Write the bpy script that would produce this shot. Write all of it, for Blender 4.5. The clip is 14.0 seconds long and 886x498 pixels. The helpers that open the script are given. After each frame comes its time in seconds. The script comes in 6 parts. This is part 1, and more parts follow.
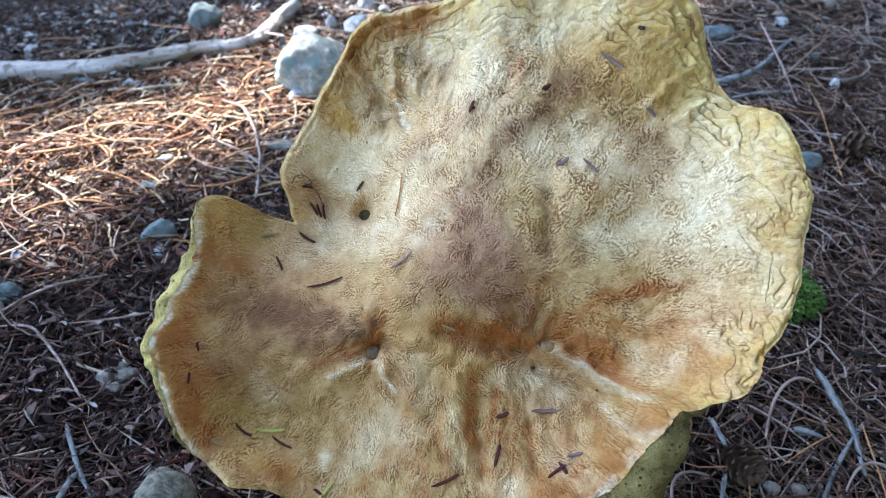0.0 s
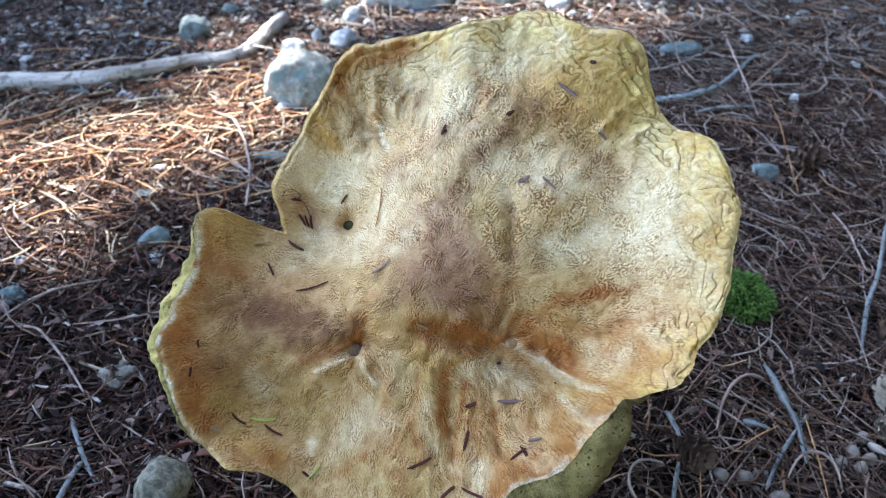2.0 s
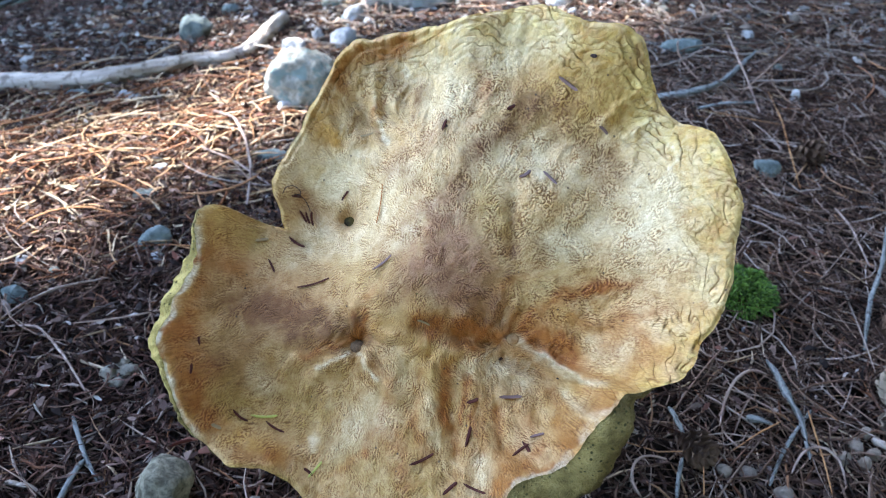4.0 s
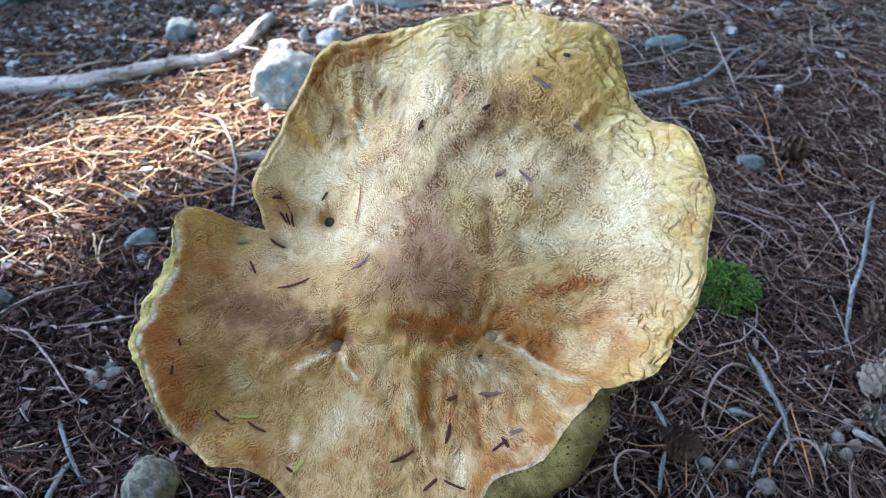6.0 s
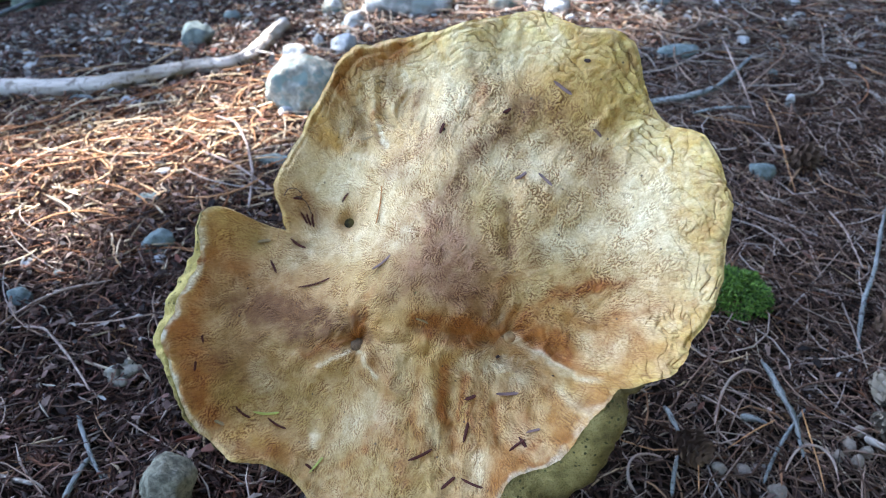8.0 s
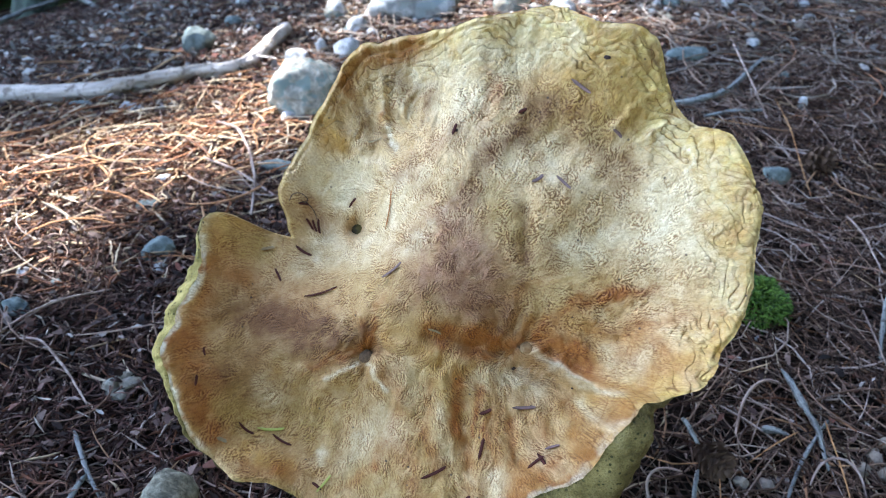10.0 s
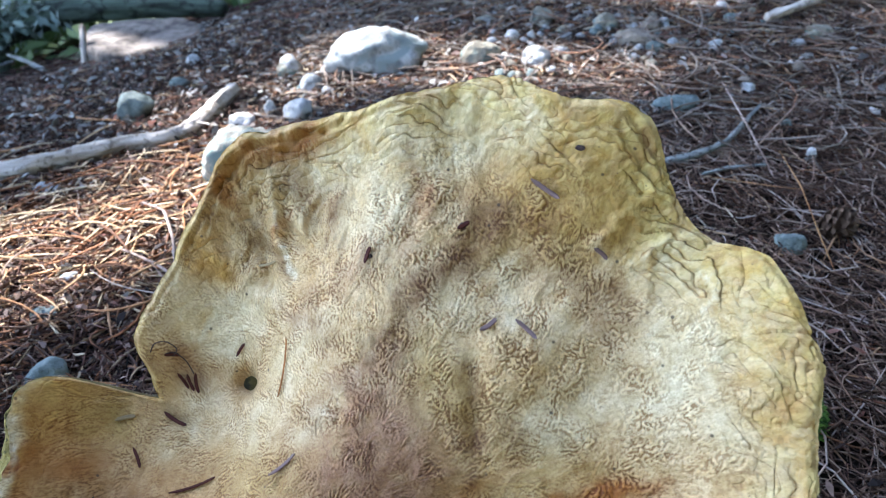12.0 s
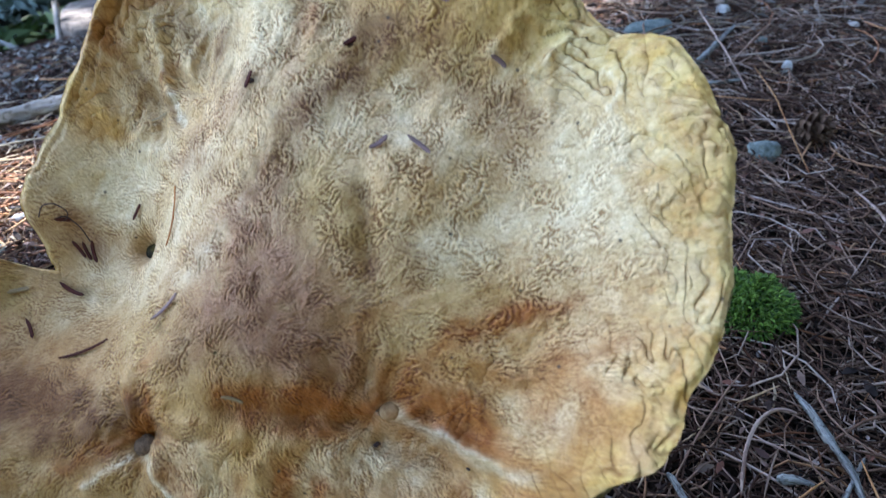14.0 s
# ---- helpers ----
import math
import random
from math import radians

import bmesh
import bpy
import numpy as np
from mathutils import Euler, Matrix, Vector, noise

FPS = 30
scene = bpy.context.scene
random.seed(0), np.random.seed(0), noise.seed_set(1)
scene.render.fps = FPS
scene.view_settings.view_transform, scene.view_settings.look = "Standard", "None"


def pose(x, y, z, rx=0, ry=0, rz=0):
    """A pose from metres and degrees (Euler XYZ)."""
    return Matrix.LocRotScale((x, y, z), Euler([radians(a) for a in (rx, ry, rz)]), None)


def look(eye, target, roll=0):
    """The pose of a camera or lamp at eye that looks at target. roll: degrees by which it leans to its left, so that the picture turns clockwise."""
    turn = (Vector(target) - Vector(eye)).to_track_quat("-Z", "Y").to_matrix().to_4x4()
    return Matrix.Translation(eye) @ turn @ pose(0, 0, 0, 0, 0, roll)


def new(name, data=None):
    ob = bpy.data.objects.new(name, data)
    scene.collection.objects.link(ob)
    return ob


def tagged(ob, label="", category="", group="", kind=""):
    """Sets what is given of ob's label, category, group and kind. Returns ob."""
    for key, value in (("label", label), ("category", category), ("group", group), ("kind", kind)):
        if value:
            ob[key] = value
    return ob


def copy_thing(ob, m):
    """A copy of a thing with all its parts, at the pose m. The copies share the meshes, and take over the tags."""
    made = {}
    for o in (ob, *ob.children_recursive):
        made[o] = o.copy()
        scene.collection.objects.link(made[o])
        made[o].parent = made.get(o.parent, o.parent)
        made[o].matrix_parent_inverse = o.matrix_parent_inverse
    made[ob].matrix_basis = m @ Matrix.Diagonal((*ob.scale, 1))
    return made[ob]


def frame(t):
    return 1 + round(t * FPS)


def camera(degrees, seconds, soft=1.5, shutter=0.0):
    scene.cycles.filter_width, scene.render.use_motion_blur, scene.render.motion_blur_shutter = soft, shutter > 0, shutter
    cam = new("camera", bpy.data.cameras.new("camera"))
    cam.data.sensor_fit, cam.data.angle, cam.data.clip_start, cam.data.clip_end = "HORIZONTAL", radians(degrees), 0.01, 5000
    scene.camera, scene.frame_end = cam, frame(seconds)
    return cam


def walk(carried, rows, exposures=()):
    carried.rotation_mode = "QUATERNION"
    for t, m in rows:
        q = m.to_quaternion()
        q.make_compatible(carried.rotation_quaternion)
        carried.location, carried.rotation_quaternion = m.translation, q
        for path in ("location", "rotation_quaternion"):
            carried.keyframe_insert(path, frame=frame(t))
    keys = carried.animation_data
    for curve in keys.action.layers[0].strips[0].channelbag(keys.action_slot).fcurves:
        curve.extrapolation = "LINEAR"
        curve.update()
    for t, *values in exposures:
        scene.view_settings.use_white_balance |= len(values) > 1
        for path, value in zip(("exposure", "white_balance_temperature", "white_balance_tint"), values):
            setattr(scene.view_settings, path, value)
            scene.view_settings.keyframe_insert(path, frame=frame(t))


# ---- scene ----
cam = camera(60.0, 14.0, 1.0, 0.15)
# shallow focus of a close-up
cam.data.dof.use_dof = True
cam.data.dof.focus_distance = 0.215
cam.data.dof.aperture_fstop = 30.0
# seconds, eye x y z, yaw, pitch, roll
PATH = [
    (0, 0.01513, -0.01198, 0.23341, 2.326, -33.610, -2.017),
    (0.5, 0.01730, -0.02281, 0.24070, 1.292, -33.637, -1.191),
    (1, 0.01955, -0.03137, 0.24761, 0.962, -33.522, -1.205),
    (1.5, 0.02012, -0.03308, 0.25108, 0.675, -33.465, -1.090),
    (2, 0.01973, -0.03399, 0.24989, 1.066, -33.410, -1.253),
    (2.5, 0.01989, -0.03649, 0.24983, 1.270, -33.392, -1.330),
    (3, 0.01962, -0.03568, 0.24807, 1.400, -33.431, -1.440),
    (5.5, 0.02297, -0.03356, 0.24893, 0.743, -33.347, -2.037),
    (6, 0.02572, -0.03626, 0.24930, 0.791, -33.481, -2.161),
    (6.5, 0.02352, -0.03752, 0.24832, 0.872, -33.699, -2.050),
    (7, 0.02376, -0.03782, 0.25087, 0.800, -33.380, -1.975),
    (7.5, 0.02233, -0.04002, 0.25055, 0.910, -33.062, -1.521),
    (8, 0.02080, -0.04026, 0.24986, 1.239, -32.965, -1.720),
    (10.3, 0.01463, -0.02482, 0.23971, 1.384, -32.387, -2.080),
    (10.5, 0.01250, -0.01615, 0.23355, 1.643, -32.302, -2.331),
    (11, 0.01078, 0.01917, 0.21785, 1.338, -29.930, -2.515),
    (11.5, 0.02449, 0.03122, 0.22293, 0.527, -29.928, -2.986),
    (12, 0.03482, 0.05025, 0.22744, 0.428, -29.350, -3.854),
    (12.5, 0.03225, 0.05771, 0.21949, 1.215, -29.028, -5.034),
    (13, 0.03646, 0.05680, 0.21813, 1.369, -28.410, -5.415),
    (13.5, 0.04847, 0.05323, 0.21050, 1.364, -28.509, -5.928),
    (14, 0.05576, 0.04359, 0.18778, 1.133, -30.101, -6.850),
]
EXPOSURES = ((0, 3.14, 5850, 11), (3, 3.19, 5980, 11), (10.5, 3.18, 6000, 11), (12, 3.02, 6000, 11), (14, 2.92, 5850, 12))
walk(cam, [(t, pose(x, y, z, 0, 0, yaw) @ pose(0, 0, 0, 90 + pitch, 0, 0) @ pose(0, 0, 0, 0, 0, roll)) for t, x, y, z, yaw, pitch, roll in PATH], EXPOSURES)

# ---- light ----
SUN = Vector((-0.52, 0.40, 0.76)).normalized()
world = bpy.data.worlds.new("sky")
scene.world = world
world.use_nodes = True
wn = world.node_tree
sky = wn.nodes.new("ShaderNodeTexSky")
sky.sky_type = "NISHITA"
sky.sun_disc = False
sky.sun_elevation = math.asin(SUN.z)
sky.sun_rotation = math.atan2(SUN.x, SUN.y)
wn.links.new(sky.outputs[0], wn.nodes["Background"].inputs[0])
wn.nodes["Background"].inputs[1].default_value = 0.12
sun = new("sun", bpy.data.lights.new("sun", "SUN"))
sun.data.energy, sun.data.angle, sun.data.color = 2.7, radians(0.53), (1.0, 0.95, 0.88)
sun.matrix_world = look(SUN * 10, (0, 0, 0))

# ---- materials ----


class Nodes:
    """A material under construction."""

    def __init__(self, name, rough=0.8, spec=0.3):
        self.m = bpy.data.materials.new(name)
        self.m.use_nodes = True
        self.t = self.m.node_tree
        self.b = self.t.nodes["Principled BSDF"]
        self.b.inputs["Roughness"].default_value = rough
        self.b.inputs["Specular IOR Level"].default_value = spec
        self.where = self.add("ShaderNodeTexCoord").outputs["Object"]

    def add(self, kind, **props):
        n = self.t.nodes.new(kind)
        if "name" in props:
            n.attribute_name = props["name"]
        if "feature" in props:
            n.feature = props["feature"]
        if "operation" in props:
            n.operation, n.use_clamp = props["operation"], props["clamp"]
        if "smooth" in props:
            n.interpolation_type = props["smooth"]
        if "blend" in props:
            n.data_type, n.blend_type = "RGBA", props["blend"]
        return n

    def link(self, a, b):
        self.t.links.new(a, b)

    def put(self, socket, v):
        if isinstance(v, bpy.types.NodeSocket):
            self.link(v, socket)
        else:
            socket.default_value = v

    def attr(self, name):
        return self.add("ShaderNodeAttribute", name=name)

    def noise(self, scale, detail=3, rough=0.55, dist=0.0, vec=None, out=0):
        n = self.add("ShaderNodeTexNoise")
        self.link(vec or self.where, n.inputs["Vector"])
        for k, v in (("Scale", scale), ("Detail", detail), ("Roughness", rough), ("Distortion", dist)):
            n.inputs[k].default_value = v
        return n.outputs[out]

    def voronoi(self, scale, feature="F1", vec=None, out="Distance"):
        n = self.add("ShaderNodeTexVoronoi", feature=feature)
        self.link(vec or self.where, n.inputs["Vector"])
        n.inputs["Scale"].default_value = scale
        return n.outputs[out]

    def math(self, op, a, b=0.0, clamp=False):
        n = self.add("ShaderNodeMath", operation=op, clamp=clamp)
        self.put(n.inputs[0], a)
        self.put(n.inputs[1], b)
        return n.outputs[0]

    def ramp(self, fac, stops):
        n = self.add("ShaderNodeValToRGB")
        e = n.color_ramp.elements
        while len(e) < len(stops):
            e.new(0.5)
        for x, (p, c) in zip(e, stops):
            x.position, x.color = p, (*c, 1) if len(c) == 3 else c
        self.link(fac, n.inputs[0])
        return n.outputs[0]

    def span(self, v, lo, hi, a=0.0, b=1.0):
        n = self.add("ShaderNodeMapRange", smooth="SMOOTHSTEP")
        self.put(n.inputs[0], v)
        for i, x in enumerate((lo, hi, a, b)):
            n.inputs[i + 1].default_value = x
        return n.outputs[0]

    def mix(self, fac, a, b, blend="MIX"):
        n = self.add("ShaderNodeMix", blend=blend)
        for s, v in ((n.inputs[0], fac), (n.inputs[6], a), (n.inputs[7], b)):
            self.put(s, (*v, 1) if isinstance(v, tuple) and len(v) == 3 else v)
        return n.outputs[2]

    def bump(self, height, strength, distance, under=None):
        n = self.add("ShaderNodeBump")
        n.inputs["Strength"].default_value = strength
        n.inputs["Distance"].default_value = distance
        self.link(height, n.inputs["Height"])
        if under:
            self.link(under, n.inputs["Normal"])
        return n.outputs[0]

    def done(self, colour, normal=None, rough=None):
        self.put(self.b.inputs["Base Color"], (*colour, 1) if isinstance(colour, tuple) else colour)
        if normal:
            self.link(normal, self.b.inputs["Normal"])
        if rough:
            self.link(rough, self.b.inputs["Roughness"])
        return self.m


def cap_skin():
    k = Nodes("felted_cap_skin", 0.62, 0.32)
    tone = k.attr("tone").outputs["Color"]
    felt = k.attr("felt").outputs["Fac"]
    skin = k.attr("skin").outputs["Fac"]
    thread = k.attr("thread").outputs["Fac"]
    # plates of the margin: each overlaps the next with a thin step
    raw_a, raw_b = k.attr("lines").outputs["Fac"], k.attr("net").outputs["Fac"]
    mask_a, mask_b = k.attr("mask_a").outputs["Fac"], k.attr("mask_b").outputs["Fac"]
    step = k.math("ADD", k.math("MULTIPLY", k.span(raw_a, 0.497, 0.508), mask_a), k.math("MULTIPLY", k.span(raw_b, 0.497, 0.510), k.math("MULTIPLY", mask_b, 0.7)))
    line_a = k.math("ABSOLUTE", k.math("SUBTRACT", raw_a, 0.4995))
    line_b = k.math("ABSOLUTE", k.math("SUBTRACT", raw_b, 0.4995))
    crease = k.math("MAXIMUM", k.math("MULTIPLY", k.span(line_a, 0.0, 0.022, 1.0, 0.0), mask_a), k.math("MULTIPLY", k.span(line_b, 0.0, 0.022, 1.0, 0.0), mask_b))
    fibre = k.attr("fibre").outputs["Vector"]
    streak = k.noise(2300, 3, 0.6, 0.3, fibre)
    mottle = k.noise(150, 5, 0.65, 0.5)
    broad = k.noise(38, 4, 0.6, 0.5)
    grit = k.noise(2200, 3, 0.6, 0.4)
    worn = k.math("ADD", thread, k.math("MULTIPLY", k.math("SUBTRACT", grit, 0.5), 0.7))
    # furrows browned and crests paled, partly as painted shade and highlight of the threads
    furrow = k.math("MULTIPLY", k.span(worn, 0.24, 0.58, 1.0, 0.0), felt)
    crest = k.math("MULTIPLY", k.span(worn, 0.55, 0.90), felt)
    c = k.mix(k.span(mottle, 0.35, 0.70), k.mix(1.0, tone, (0.86, 0.78, 0.64), "MULTIPLY"), k.mix(1.0, tone, (1.06, 1.05, 1.02), "MULTIPLY"))
    c = k.mix(k.span(broad, 0.50, 0.70, 0.0, 0.4), c, k.mix(1.0, c, (0.92, 0.76, 0.52), "MULTIPLY"))
    c = k.mix(k.span(streak, 0.38, 0.62, 0.35, 0.0), c, k.mix(1.0, c, (0.62, 0.52, 0.40), "MULTIPLY"))
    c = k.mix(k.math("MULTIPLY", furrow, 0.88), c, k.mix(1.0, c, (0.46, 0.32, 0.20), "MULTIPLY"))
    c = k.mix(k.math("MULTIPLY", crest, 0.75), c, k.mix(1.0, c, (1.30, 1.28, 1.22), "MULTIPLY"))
    # creases are tinted a darker ochre-brown along their lines
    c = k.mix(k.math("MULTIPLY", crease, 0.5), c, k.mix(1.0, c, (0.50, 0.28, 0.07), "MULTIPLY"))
    blot = k.span(k.noise(260, 4, 0.7, 0.8), 0.54, 0.70, 0.0, 0.55)
    c = k.mix(blot, c, k.mix(1.0, c, (0.60, 0.46, 0.30), "MULTIPLY"))
    c = k.mix(k.math("MULTIPLY", skin, k.span(k.noise(95, 5, 0.7, 0.8), 0.47, 0.64, 0.0, 0.6)), c, k.mix(1.0, c, (0.90, 0.73, 0.38), "MULTIPLY"))
    specks = k.math("MULTIPLY", k.span(k.voronoi(190), 0.05, 0.10, 1.0, 0.0), k.span(k.noise(70, 2), 0.45, 0.55))
    c = k.mix(k.math("MULTIPLY", specks, 0.8), c, (0.06, 0.04, 0.025))
    dots = k.math("MULTIPLY", k.span(k.voronoi(430), 0.06, 0.12, 1.0, 0.0), k.span(k.noise(45, 3), 0.44, 0.58))
    c = k.mix(k.math("MULTIPLY", dots, 0.6), c, (0.13, 0.08, 0.045))
    relief = k.math("ADD", k.math("MULTIPLY", streak, 0.7), k.math("MULTIPLY", grit, 0.3))
    low = k.bump(step, 0.7, 0.0010, k.bump(mottle, 0.35, 0.0014))
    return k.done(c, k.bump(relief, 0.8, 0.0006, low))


def pore_skin():
    k = Nodes("green_yellow_pores", 0.8, 0.2)
    pores = k.voronoi(1500)
    blotch = k.noise(110, 4, 0.6)
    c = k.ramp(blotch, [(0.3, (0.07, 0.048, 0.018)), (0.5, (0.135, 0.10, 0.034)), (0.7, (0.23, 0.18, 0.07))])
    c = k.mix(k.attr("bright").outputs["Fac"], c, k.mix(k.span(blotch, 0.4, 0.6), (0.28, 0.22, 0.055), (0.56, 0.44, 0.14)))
    c = k.mix(k.span(pores, 0.15, 0.4, 0.5, 0.0), c, k.mix(1.0, c, (0.45, 0.42, 0.3), "MULTIPLY"))
    dark = k.math("MULTIPLY", k.span(k.voronoi(520), 0.16, 0.30, 1, 0), k.span(k.noise(120, 3), 0.42, 0.55))
    c = k.mix(dark, c, (0.06, 0.055, 0.015))
    return k.done(c, k.bump(pores, 0.7, 0.0006, k.bump(blotch, 0.4, 0.002)))


def flesh(name, a, b, scale=160):
    k = Nodes(name, 0.75, 0.25)
    n = k.noise(scale, 4, 0.6, 0.3)
    return k.done(k.mix(k.span(n, 0.3, 0.7), a, b), k.bump(n, 0.5, 0.001))


def litter(name, stops, rough=0.7):
    k = Nodes(name, rough, 0.2)
    isle = k.add("ShaderNodeNewGeometry").outputs["Random Per Island"]
    c = k.ramp(isle, stops)
    n = k.noise(240, 3, 0.6)
    c = k.mix(k.span(n, 0.3, 0.75, 0.45, 0.0), c, k.mix(1.0, c, (0.35, 0.3, 0.26), "MULTIPLY"))
    return k.done(c, k.bump(k.noise(900, 2), 0.3, 0.0003))


def rock(name, a, b, speck=(0.1, 0.1, 0.1), scale=70.0, lichen=None):
    k = Nodes(name, 0.85, 0.3)
    info = k.add("ShaderNodeObjectInfo").outputs["Random"]
    n = k.noise(scale, 6, 0.62, 0.4)
    c = k.mix(k.span(n, 0.32, 0.68), a, b)
    fine = k.noise(scale * 9, 3, 0.65)
    c = k.mix(k.span(fine, 0.56, 0.70), c, speck)
    if lichen:
        c = k.mix(k.span(k.noise(scale * 0.6, 5, 0.65, 0.8), 0.50, 0.58), c, lichen)
    c = k.mix(k.math("MULTIPLY", info, 0.25), c, k.mix(1.0, c, (0.6, 0.6, 0.62), "MULTIPLY"))
    pits = k.math("ADD", k.math("MULTIPLY", n, 0.7), k.math("MULTIPLY", fine, 0.25))
    return k.done(c, k.bump(pits, 0.7, 0.003))


def wood(name, a, b, dark, along=6.0, scale=260.0, blotch=60.0):
    k = Nodes(name, 0.8, 0.25)
    flow = k.attr("grain").outputs["Vector"]
    n = k.noise(scale, 4, 0.6, 0.5, flow)
    c = k.mix(k.span(n, 0.3, 0.7), a, b)
    c = k.mix(k.span(k.noise(blotch, 5, 0.7, 0.6), 0.52, 0.62, 0.0, 0.85), c, dark)
    c = k.mix(k.span(k.noise(scale * 2.2, 3, 0.6, 0.2, flow), 0.58, 0.68, 0.0, 0.7), c, dark)
    return k.done(c, k.bump(n, 0.8, 0.0018, k.bump(k.noise(110, 4, 0.65, 0.4), 0.6, 0.003)))


def humus():
    k = Nodes("dark_forest_soil", 0.95, 0.15)
    n = k.noise(90, 6, 0.7, 0.5)
    c = k.ramp(n, [(0.25, (0.006, 0.004, 0.003)), (0.5, (0.022, 0.014, 0.010)), (0.75, (0.065, 0.042, 0.030))])
    return k.done(c, k.bump(k.noise(420, 5, 0.7), 0.9, 0.006))


def leaf_green(name, a, b):
    k = Nodes(name, 0.6, 0.3)
    isle = k.add("ShaderNodeNewGeometry").outputs["Random Per Island"]
    return k.done(k.ramp(isle, [(0.0, a), (1.0, b)]))


M_CAP = cap_skin()
M_PORE = pore_skin()
M_STEM = flesh("yellow_brown_stem", (0.36, 0.26, 0.09), (0.55, 0.44, 0.20))
M_HOLE = flesh("olive_black_lump", (0.008, 0.006, 0.003), (0.10, 0.075, 0.015), 260)
M_SEED = flesh("dark_seed", (0.03, 0.018, 0.015), (0.10, 0.065, 0.055), 900)
M_PLUG = flesh("grey_brown_plug", (0.085, 0.048, 0.024), (0.17, 0.105, 0.055), 900)
M_KNOB = flesh("buff_knob", (0.26, 0.135, 0.05), (0.42, 0.26, 0.12), 500)
M_SOIL = humus()
M_LONG = litter("dead_pine_needles", [(0.0, (0.016, 0.008, 0.005)), (0.30, (0.085, 0.044, 0.029)), (0.6, (0.20, 0.122, 0.084)), (0.82, (0.36, 0.262, 0.205)), (0.94, (0.44, 0.37, 0.32)), (1.0, (0.42, 0.22, 0.10))])
M_RED = litter("rusty_pine_needles", [(0.0, (0.05, 0.022, 0.013)), (0.3, (0.20, 0.085, 0.042)), (0.55, (0.36, 0.19, 0.10)), (0.75, (0.50, 0.36, 0.215)), (1.0, (0.64, 0.54, 0.39))])
M_CHIP = litter("brown_litter_chips", [(0.0, (0.010, 0.006, 0.005)), (0.35, (0.045, 0.020, 0.015)), (0.62, (0.115, 0.052, 0.036)), (0.86, (0.20, 0.12, 0.085)), (0.95, (0.30, 0.23, 0.17)), (1.0, (0.50, 0.44, 0.36))])
M_SCALE = litter("grey_mauve_bark_scale", [(0.0, (0.012, 0.008, 0.007)), (0.3, (0.042, 0.023, 0.018)), (0.55, (0.10, 0.058, 0.046)), (0.78, (0.18, 0.125, 0.10)), (0.9, (0.19, 0.065, 0.04)), (0.97, (0.30, 0.25, 0.22)), (1.0, (0.45, 0.42, 0.38))])
M_CRUMB = litter("grey_gravel_crumb", [(0.0, (0.07, 0.062, 0.056)), (0.35, (0.16, 0.145, 0.13)), (0.7, (0.30, 0.285, 0.265)), (0.9, (0.44, 0.43, 0.40)), (1.0, (0.62, 0.60, 0.56))], 0.85)
M_GREYLONG = litter("grey_tan_needles", [(0.0, (0.10, 0.075, 0.06)), (0.5, (0.25, 0.20, 0.165)), (0.85, (0.38, 0.325, 0.275)), (1.0, (0.34, 0.16, 0.085))])
# straw colours, paled further for the sunlight of the patch
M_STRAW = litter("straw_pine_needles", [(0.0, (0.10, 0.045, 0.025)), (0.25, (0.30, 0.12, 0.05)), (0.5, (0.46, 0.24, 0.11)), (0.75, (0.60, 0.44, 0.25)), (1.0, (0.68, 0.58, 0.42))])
M_LITTER = litter("red_brown_fallen_needles", [(0.0, (0.02, 0.010, 0.008)), (0.35, (0.075, 0.034, 0.025)), (0.65, (0.15, 0.075, 0.055)), (0.88, (0.22, 0.14, 0.11)), (1.0, (0.40, 0.33, 0.28))])
M_DARKNEEDLE = litter("violet_brown_hemlock_needle", [(0.0, (0.026, 0.007, 0.005)), (0.6, (0.085, 0.022, 0.014)), (1.0, (0.16, 0.07, 0.05))], 0.7)
M_REDNEEDLE = litter("red_brown_hemlock_needle", [(0.0, (0.22, 0.07, 0.018)), (1.0, (0.48, 0.19, 0.035))], 0.5)
M_GREYNEEDLE = litter("violet_grey_hemlock_needle", [(0.0, (0.15, 0.085, 0.075)), (1.0, (0.30, 0.20, 0.18))], 0.5)
M_GREENNEEDLE = litter("green_hemlock_needle", [(0.0, (0.42, 0.44, 0.07)), (1.0, (0.60, 0.60, 0.16))], 0.45)
M_TANNEEDLE = litter("straw_hemlock_needle", [(0.0, (0.30, 0.21, 0.10)), (1.0, (0.45, 0.34, 0.18))], 0.5)
M_WHITE = rock("white_granite", (0.24, 0.25, 0.25), (0.58, 0.565, 0.54), (0.17, 0.17, 0.17), 75)
M_BOULDER = rock("mottled_white_boulder", (0.16, 0.165, 0.16), (0.44, 0.44, 0.42), (0.09, 0.095, 0.09), 60, (0.24, 0.28, 0.275))
M_GREY = rock("grey_granite", (0.085, 0.08, 0.055), (0.30, 0.28, 0.205), (0.016, 0.014, 0.010), 330)
M_BLUE = rock("blue_grey_stone", (0.095, 0.12, 0.115), (0.21, 0.25, 0.235), (0.055, 0.065, 0.06), 110)
M_LICHEN = rock("lichen_spotted_stone", (0.16, 0.14, 0.105), (0.37, 0.335, 0.26), (0.08, 0.075, 0.06), 95, (0.13, 0.17, 0.15))
M_CRUST = rock("lichen_crusted_stone", (0.22, 0.21, 0.17), (0.47, 0.445, 0.37), (0.10, 0.095, 0.08), 170, (0.21, 0.265, 0.24))
M_TAN = rock("buff_pebble", (0.17, 0.135, 0.105), (0.31, 0.26, 0.205), (0.14, 0.11, 0.09), 90)
M_STICK = wood("bleached_driftwood", (0.40, 0.345, 0.29), (0.60, 0.53, 0.46), (0.17, 0.135, 0.105), 6, 260, 120)
